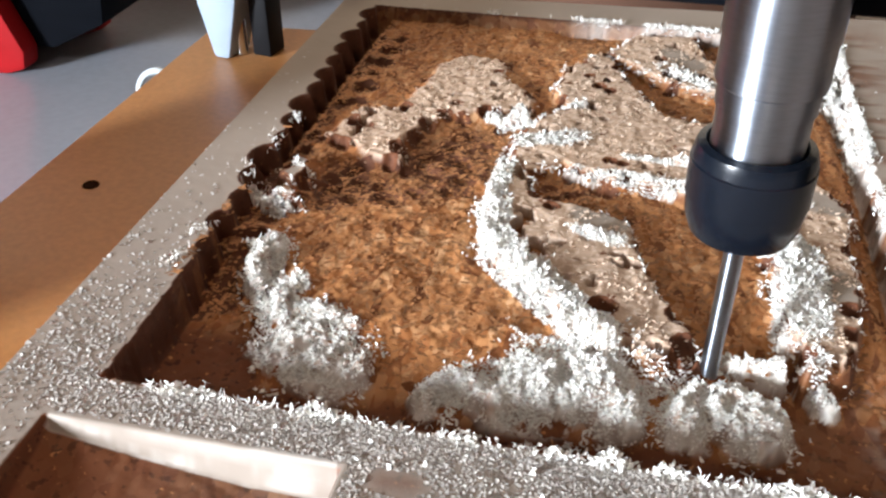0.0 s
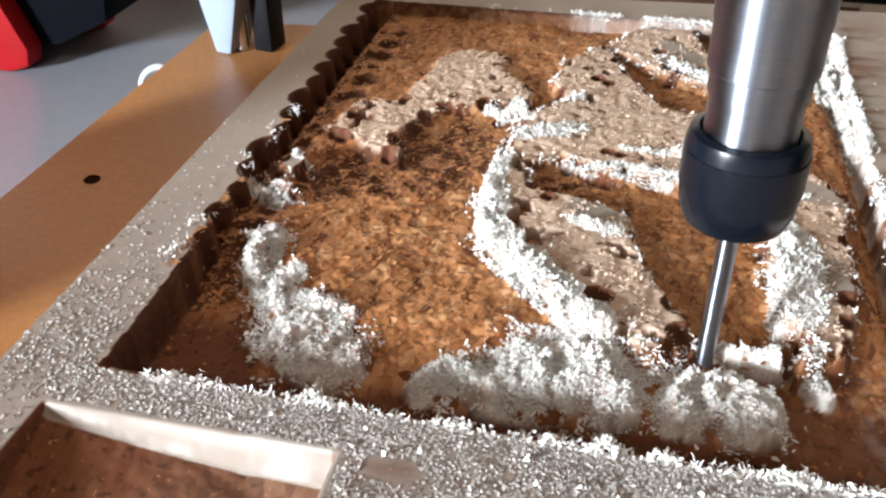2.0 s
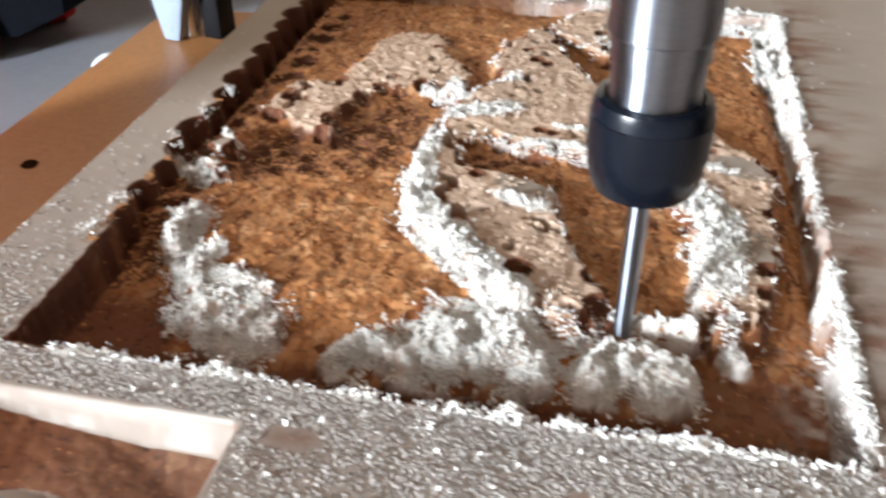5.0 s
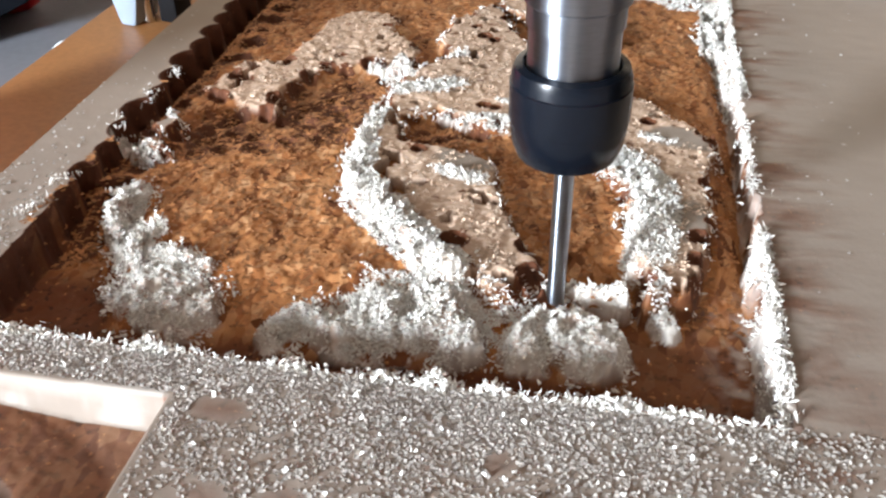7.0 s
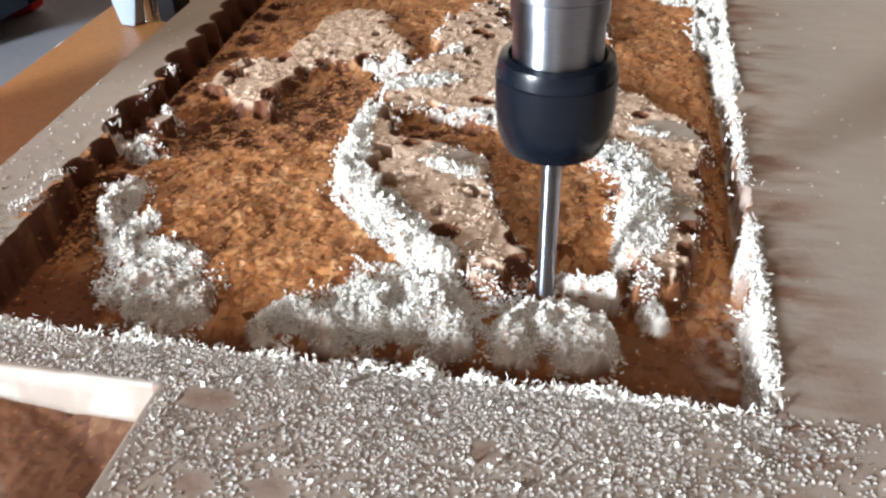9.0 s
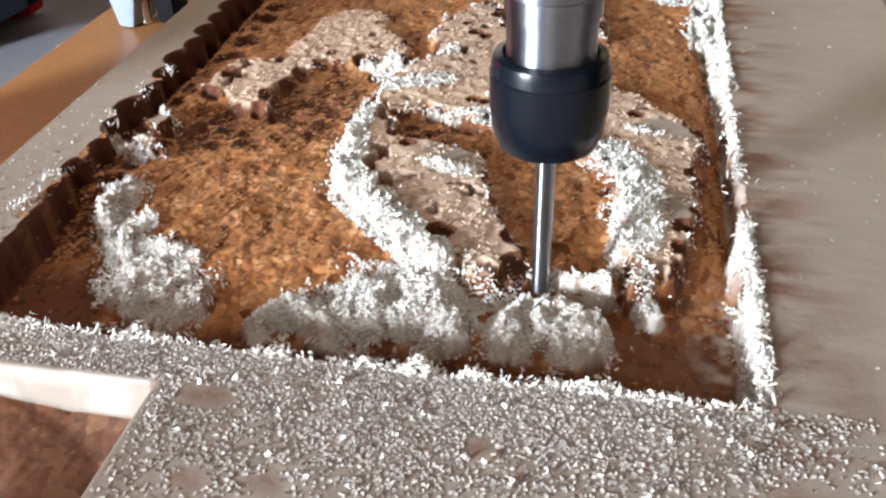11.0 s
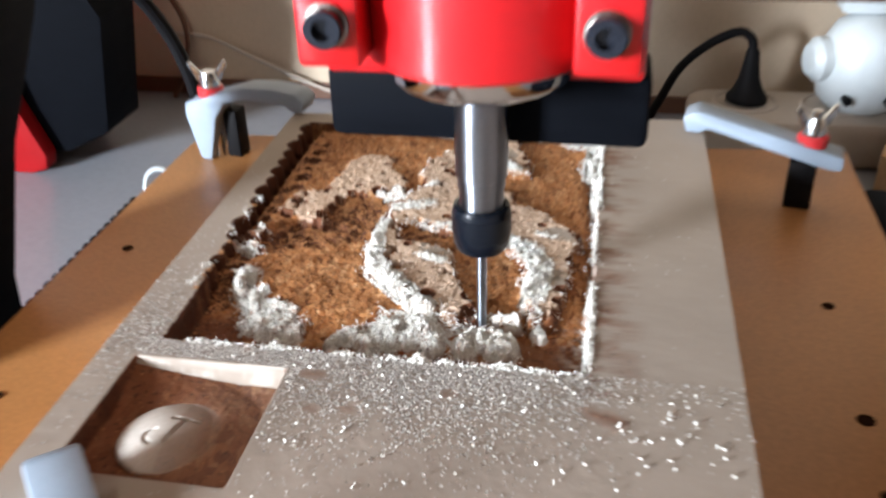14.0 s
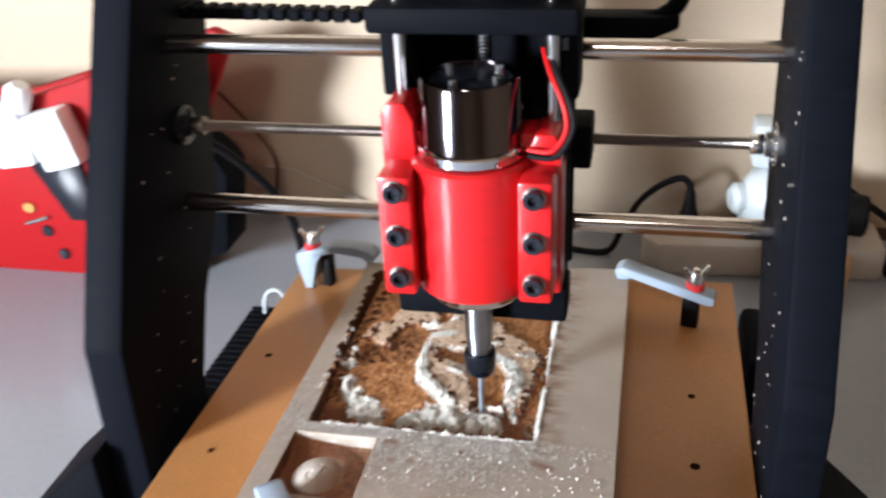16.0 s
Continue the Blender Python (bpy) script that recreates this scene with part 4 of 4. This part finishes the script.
for sgn, rise in ((-1, 0.186), (1, 0.172)):
    tower = prism([(SX + sgn * 0.0285, 0.150), (SX + sgn * 0.0455, 0.150), (SX + sgn * 0.0455, rise - 0.006), (SX + sgn * 0.0420, rise), (SX + sgn * 0.0330, rise), (SX + sgn * 0.0285, rise - 0.009)], "y", 0.024, 0.0515, 0.0015)
    part("rod_tower", tower, M_RED, clamp_ob, "", True)
part("lower_plate", box(SX - 0.048, SX + 0.048, 0.038, 0.064, 0.0545, 0.0775, 0.003), M_BLACK, spindle, "black lower slide block", True)
part("slide_plate", box(SX - 0.0465, SX + 0.0465, 0.0535, 0.066, 0.0785, 0.175, 0.002), M_BLACK, spindle, "", True)

can = lathe([(0.0255, 0.1540), (0.0262, 0.1545), (0.0262, 0.1640), (0.0255, 0.1648), (0.0252, 0.1655), (0.0252, 0.1985), (0.0244, 0.1998), (0.0225, 0.1998), (0.0222, 0.1970), (0, 0.1970)], 72, axis_m())
can_ob = part("motor_can", can, M_MOTOR, spindle, "mirror-dark nickelled motor can", True)
part("silver_band", lathe([(0.0258, 0.1595), (0.0272, 0.1598), (0.0278, 0.1606), (0.0278, 0.1648), (0.0270, 0.1656), (0.0252, 0.1658)], 72, axis_m()), M_CHROME, can_ob, "silver band", True)
part("black_top", lathe([(0, 0.1990), (0.0120, 0.1990), (0.0150, 0.1983), (0.0205, 0.1983), (0.0205, 0.1965)], 48, axis_m()), M_DARK, can_ob, "black end plate", True)
for a in (40, 140, 250, 330):
    ca, sa = math.cos(radians(a)), math.sin(radians(a))
    part("terminal", rod((SX + 0.0165 * ca, SY + 0.0165 * sa, 0.1980), (SX + 0.0165 * ca, SY + 0.0165 * sa, 0.2020), 0.0022, 14), M_ZINC, can_ob)
for k in range(9):
    a = radians(200 + k * 17.5)
    part("vent_slot", box(-0.0016, 0.0016, -0.0002, 0.0002, 0.1495, 0.1535), M_DARK, can_ob).matrix_basis = Matrix.Translation((SX + 0.0263 * math.cos(a), SY + 0.0263 * math.sin(a), 0)) @ Matrix.Rotation(a + math.pi / 2, 4, "Z")
for off, mat, tag in ((0.0, M_RED, "red motor wire"), (0.0032, M_RUBBER, "black motor wire")):
    part("motor_wire", tube([(SX + 0.0335 + off, 0.0500, 0.207), (SX + 0.0385 + off, 0.036, 0.199), (SX + 0.0460 + off, 0.026, 0.186), (SX + 0.0475 + off, 0.022, 0.175), (SX + 0.0410 + off * 0.5, 0.020, 0.1655 - off), (SX + 0.0290, 0.022, 0.1650 - off)], 0.0014, 10), mat, spindle, tag, True)

# the black upright slide
for sgn in (-1, 1):
    part("upright_rod", rod((SX + sgn * 0.0385, 0.046, 0.150), (SX + sgn * 0.0385, 0.046, 0.300), 0.0040, 20), M_ROD, spindle, "bright upright rod", True)
part("upright_screw", lathe([(0.0040 if k % 2 else 0.0033, 0.150 + k * 0.001) for k in range(150)], 14, Matrix.Translation((SX + 0.002, 0.062, 0))), M_ZINC, spindle, "threaded upright screw", True)
slide = part("slide_back", box(SX - 0.047, SX + 0.047, 0.080, 0.088, 0.070, 0.290, 0.002), M_BLACK, spindle, "tall black slide plate", True)
for sgn in (-1, 1):
    part("slide_wall", box(SX + sgn * 0.042 - 0.009, SX + sgn * 0.042 + 0.009, 0.052, 0.0795, 0.180, 0.290, 0.002), M_BLACK, slide, "", True)
part("clip", box(SX + 0.0360, SX + 0.0460, 0.0505, 0.0518, 0.206, 0.213, 0.0004), M_DARK, slide)
part("top_bearing_block", box(SX - 0.052, SX + 0.052, 0.030, 0.0795, 0.2185, 0.232, 0.003), M_BLACK, spindle, "", True)
part("carriage_body", box(SX - 0.034, SX + 0.056, 0.0885, 0.118, 0.126, 0.152, 0.002), M_BLACK, spindle, "", True)
part("rod_bearing", box(SX - 0.034, SX + 0.044, 0.0885, 0.124, 0.176, 0.206, 0.004), M_BLACK, spindle, "", True)
part("rod_bearing", box(SX - 0.034, SX + 0.044, 0.0885, 0.110, 0.079, 0.104, 0.004), M_BLACK, spindle, "", True)
part("chain_arm", prism([(SX + 0.040, 0.186), (SX + 0.075, 0.186), (SX + 0.100, 0.196), (SX + 0.100, 0.203), (SX + 0.040, 0.203)], "y", 0.126, 0.146, 0.002), M_BLACK, spindle, "", True)

part("chain_loop", tube([(SX + 0.080, 0.136, 0.198), (SX + 0.092, 0.136, 0.202), (SX + 0.100, 0.136, 0.212), (SX + 0.102, 0.136, 0.235), (SX + 0.096, 0.136, 0.262)], 0.0052, 10), M_BLACK, spindle, "", True)

# ---------- hold-down clamps ----------
def hold_down(label, at, yaw, reach, drop, heel=True):
    """A printed lever: its toe presses on the panel, its heel or its foot stands on the bed."""
    ob = thing("hold_down_clamp", label, "clamp", (0, 0, 0), "clamps round the panel")
    if heel:
        outline = [(0.0, 0.0), (0.005, 0.0), (0.009, 0.003), (reach * 0.5, 0.0035), (reach * 0.70, 0.0), (reach - 0.013, -0.008), (reach - 0.007, -drop), (reach - 0.0005, -drop),
                   (reach + 0.005, -0.008), (reach + 0.004, -0.0015), (reach * 0.82, 0.0035), (reach * 0.50, 0.0100), (reach * 0.25, 0.0110), (0.003, 0.0095), (-0.002, 0.0055)]
    else:
        outline = [(0.0, 0.0), (0.006, 0.0), (0.010, 0.0020), (reach, -0.0110), (reach + 0.006, -0.0110), (reach + 0.006, -0.0045), (0.011, 0.0090), (0.004, 0.0105), (-0.002, 0.0070)]
    part("lever", prism(outline, "y", -0.0072, 0.0072, 0.0014), M_GREY, ob, "light grey-blue printed lever", True)
    px, pz = reach - 0.008, -0.0075 if heel else -0.0108
    part("stud", rod((px, 0, -drop), (px, 0, 0.014), 0.0024, 14), M_ZINC, ob, "", True)
    m = Matrix.Translation((px, 0, pz))
    part("washer", lathe([(0.0025, 0.0080), (0.0062, 0.0080), (0.0066, 0.0100), (0.0066, 0.0130), (0.0058, 0.0140), (0.0025, 0.0140)], 24, m), M_WASHER, ob, "red washer", True)
    wing = part("wing_nut", lathe([(0.0025, 0.0142), (0.0052, 0.0142), (0.0048, 0.0180), (0.0036, 0.0215), (0.0025, 0.0215)], 20, m), M_ZINC, ob, "bright wing nut", True)
    for sgn in (-1, 1):
        leaf = prism([(sgn * 0.0030, 0.0155), (sgn * 0.0062, 0.0175), (sgn * 0.0095, 0.0245), (sgn * 0.0090, 0.0272), (sgn * 0.0072, 0.0262), (sgn * 0.0030, 0.0200)], "y", -0.0010, 0.0010, 0.0003)
        bmesh.ops.transform(leaf, matrix=m @ Matrix.Rotation(radians(28), 4, "Z"), verts=leaf.verts)
        part("wing", leaf, M_ZINC, wing, "", True)
    foot_x = reach - 0.0160 if heel else reach - 0.010
    half = 0.0038 if heel else 0.0058
    foot_y = -0.0055 if heel else 0.0
    part("rubber_foot", box(foot_x - half, foot_x + half, foot_y - 0.0050, foot_y + 0.0050, -drop, -0.0065 if heel else -0.0095, 0.0008), M_RUBBER, ob, "square black foot", True)
    ob.matrix_basis = Matrix.Translation(at) @ Matrix.Rotation(radians(yaw), 4, "Z")
    return ob


DROP = -BED + 0.0005
hold_down("grey printed clamp lever with wing nut at the panel's rear", (-0.0120, 0.190, 0.0005), 170, 0.0620, DROP)
hold_down("grey printed clamp lever with wing nut and black foot", (0.1690, 0.190, 0.0005), -10, 0.0620, DROP, False)
hold_down("grey printed clamp lever at the panel's front corner", (-0.0005, -0.062, 0.0005), -50, 0.0640, DROP, False)

# ---------- by the wall: power strip, plug, adapter ----------
strip = thing("power_strip", "cream multi-socket power strip on the floor by the wall", "power strip", (0.27, 0.42, FLOOR))
strip_bm = prism([(0.185, 0.395), (0.200, 0.380), (0.400, 0.392), (0.400, 0.452), (0.200, 0.447), (0.188, 0.436)], "z", FLOOR, -0.074, 0.006)
part("strip_body", strip_bm, M_CREAM, strip, "", True)
for sx in (0.227, 0.285, 0.340):
    part("socket", lathe([(0.0225, -0.0738), (0.0215, -0.0722), (0.0195, -0.0722), (0.0190, -0.0735), (0, -0.0735)], 36, Matrix.Translation((sx, 0.418, 0))), M_CREAM, strip, "", True)
plug = thing("mains_plug", "black moulded mains plug with its cable, pushed into the strip", "plug", (0.227, 0.418, -0.073))
part("plug_body", lathe([(0, -0.0722), (0.0140, -0.0722), (0.0140, -0.0695), (0.0100, -0.0640), (0.0070, -0.0560), (0.0058, -0.0480), (0.0046, -0.0380), (0.0036, -0.0355), (0, -0.0355)], 28, Matrix.Translation((0.227, 0.418, 0))), M_RUBBER, plug, "", True)
part("plug_cable", tube([(0.227, 0.418, -0.038), (0.225, 0.419, -0.029), (0.216, 0.420, -0.025), (0.198, 0.420, -0.034), (0.180, 0.420, -0.052), (0.166, 0.418, -0.080), (0.150, 0.414, FLOOR + 0.004), (0.10, 0.42, FLOOR + 0.004)], 0.0032, 10), M_RUBBER, plug, "", True)
adapter = thing("plug_adapter", "white rounded plug adapter standing in the power strip", "adapter", (0.30, 0.42, -0.073))
body_bm = lathe([(0, -0.0722), (0.022, -0.0722), (0.028, -0.066), (0.031, -0.048), (0.029, -0.030), (0.022, -0.017), (0.012, -0.011), (0, -0.010)], 36, Matrix.Translation((0.300, 0.420, 0)))
rod((0.262, 0.412, -0.040), (0.285, 0.418, -0.040), 0.015, 24, body_bm, 0.005)
rod((0.315, 0.412, -0.046), (0.350, 0.405, -0.046), 0.022, 28, body_bm, 0.004)
part("adapter_body", body_bm, M_WHITE, adapter, "", True)
part("adapter_box", box(0.278, 0.314, 0.415, 0.450, -0.011, 0.031, 0.005), M_WHITE, adapter, "", True)
for ax in (0.286, 0.312):
    part("pin_hole", rod((ax, 0.388, -0.060), (ax, 0.396, -0.060), 0.0030, 12), M_RUBBER, adapter)
part("dark_coupling", rod((0.350, 0.405, -0.046), (0.380, 0.400, -0.046), 0.019, 24), M_RUBBER, adapter, "dark coupling", True)
box_ob = thing("wooden_offcut", "light wooden offcut block on the floor", "wood block", (0.335, 0.37, FLOOR))
part("block", prism([(0.303, 0.352), (0.352, 0.340), (0.372, 0.392), (0.322, 0.404)], "z", FLOOR, FLOOR + 0.028, 0.0012), M_WOOD, box_ob)

# ---------- the red and black box at the other side ----------
power = thing("control_box", "red printed frame with black panel, standing on the floor", "control box", (-0.3, 0.32, FLOOR))
FRAME = [(-0.620, FLOOR), (-0.228, FLOOR), (-0.216, FLOOR + 0.004), (-0.214, FLOOR + 0.014), (-0.228, FLOOR + 0.050), (-0.236, -0.02), (-0.205, 0.040), (-0.166, 0.116), (-0.185, 0.124), (-0.290, 0.090), (-0.385, 0.062), (-0.620, 0.056)]
part("front_frame", prism(FRAME, "y", 0.284, 0.298, 0.002), M_RED_DULL, power, "", True)
part("rear_frame", prism([(a + 0.010, b) for a, b in FRAME], "y", 0.346, 0.360, 0.002), M_RED_DULL, power, "", True)
part("black_panel", prism([(-0.618, FLOOR + 0.010), (-0.205, FLOOR + 0.012), (-0.172, -0.080), (-0.160, 0.0), (-0.168, 0.015), (-0.200, 0.045), (-0.182, 0.098), (-0.300, 0.080), (-0.390, 0.052), (-0.618, 0.046)], "y", 0.2985, 0.3455, 0.001), M_BLACK, power, "", True)
connector = thing("white_connector", "bright white plastic connectors clipped on the red frame", "connector", (-0.29, 0.27, 0.0))
for cx, tilt in ((-0.354, -8), (-0.309, -14)):
    bm = box(-0.0195, 0.0195, 0.258, 0.2835, -0.027, 0.027, 0.004)
    bmesh.ops.transform(bm, matrix=Matrix.Translation((cx, 0, 0.044)) @ Matrix.Rotation(radians(tilt), 4, "Y"), verts=bm.verts)
    part("housing", bm, M_BRIGHT, connector, "", True)
part("plug_head", lathe([(0, 0), (0.011, 0), (0.012, 0.004), (0.012, 0.020), (0.008, 0.026), (0, 0.026)], 24, Matrix.Translation((-0.345, 0.272, 0.070)) @ Matrix.Rotation(radians(25), 4, "Y")), M_BRIGHT, connector, "", True)
part("recess", prism([(-0.352, 0.018), (-0.296, 0.018), (-0.292, -0.045), (-0.320, -0.045)], "y", 0.2795, 0.2836, 0.001), M_DARK, power, "dark blue-black recess", True)
part("bright_pin", rod((-0.372, 0.281, -0.052), (-0.346, 0.281, -0.044), 0.0022, 12), M_ZINC, power, "", True)
for k, (mx, mz, mat) in enumerate(((-0.365, -0.035, M_COPPER), (-0.352, -0.060, M_DARK), (-0.340, -0.085, M_DARK))):
    part("frame_bolt", rod((mx, 0.2855, mz), (mx, 0.281, mz), 0.006, 18), mat, power, "", True)

power.location += Vector((-0.034, 0.028, 0))
connector.location += Vector((-0.030, 0.028, 0))

# ---------- wires on the wall ----------
wire = thing("thin_brown_wire", "thin brown wire drooping in front of the wall", "wire", (-0.2, 0.46, 0))
part("strand", tube([(-0.26, 0.470, 0.03), (-0.225, 0.468, -0.010), (-0.205, 0.466, -0.045), (-0.210, 0.466, -0.085), (-0.222, 0.462, FLOOR + 0.002)], 0.0020, 8), M_SKIRT, wire, "", True)
wire = thing("pale_cord", "pale thin cord lying along the wall", "cord", (-0.15, 0.46, 0))
part("strand", tube([(-0.235, 0.473, -0.055), (-0.190, 0.473, -0.058), (-0.150, 0.472, -0.075), (-0.100, 0.470, -0.095), (-0.060, 0.468, FLOOR + 0.003)], 0.0014, 8), M_CREAM, wire, "", True)
wire = thing("floor_cable", "black cable coiled on the floor beside the gantry", "cable", (0.42, 0.40, FLOOR))
part("strand", tube([(0.330, 0.470, -0.020), (0.380, 0.450, -0.050), (0.420, 0.430, -0.078), (0.405, 0.400, FLOOR + 0.006), (0.440, 0.370, FLOOR + 0.006), (0.480, 0.400, FLOOR + 0.006), (0.45, 0.44, FLOOR + 0.012), (0.41, 0.42, FLOOR + 0.014)], 0.0035, 10), M_RUBBER, wire, "", True)
top_chain = thing("upper_cable_chain", "black cable chain lying above the rear rods", "cable chain", (-0.1, 0.2, 0.2))
for k in range(22):
    x0 = -0.118 + 0.0095 * k
    part("link", box(x0, x0 + 0.0072, 0.126, 0.142, 0.2005 - 0.0002 * k, 0.2075 - 0.0002 * k, 0.001), M_BLACK, top_chain)
part("web", box(-0.118, 0.088, 0.130, 0.138, 0.199, 0.202), M_BLACK, top_chain)
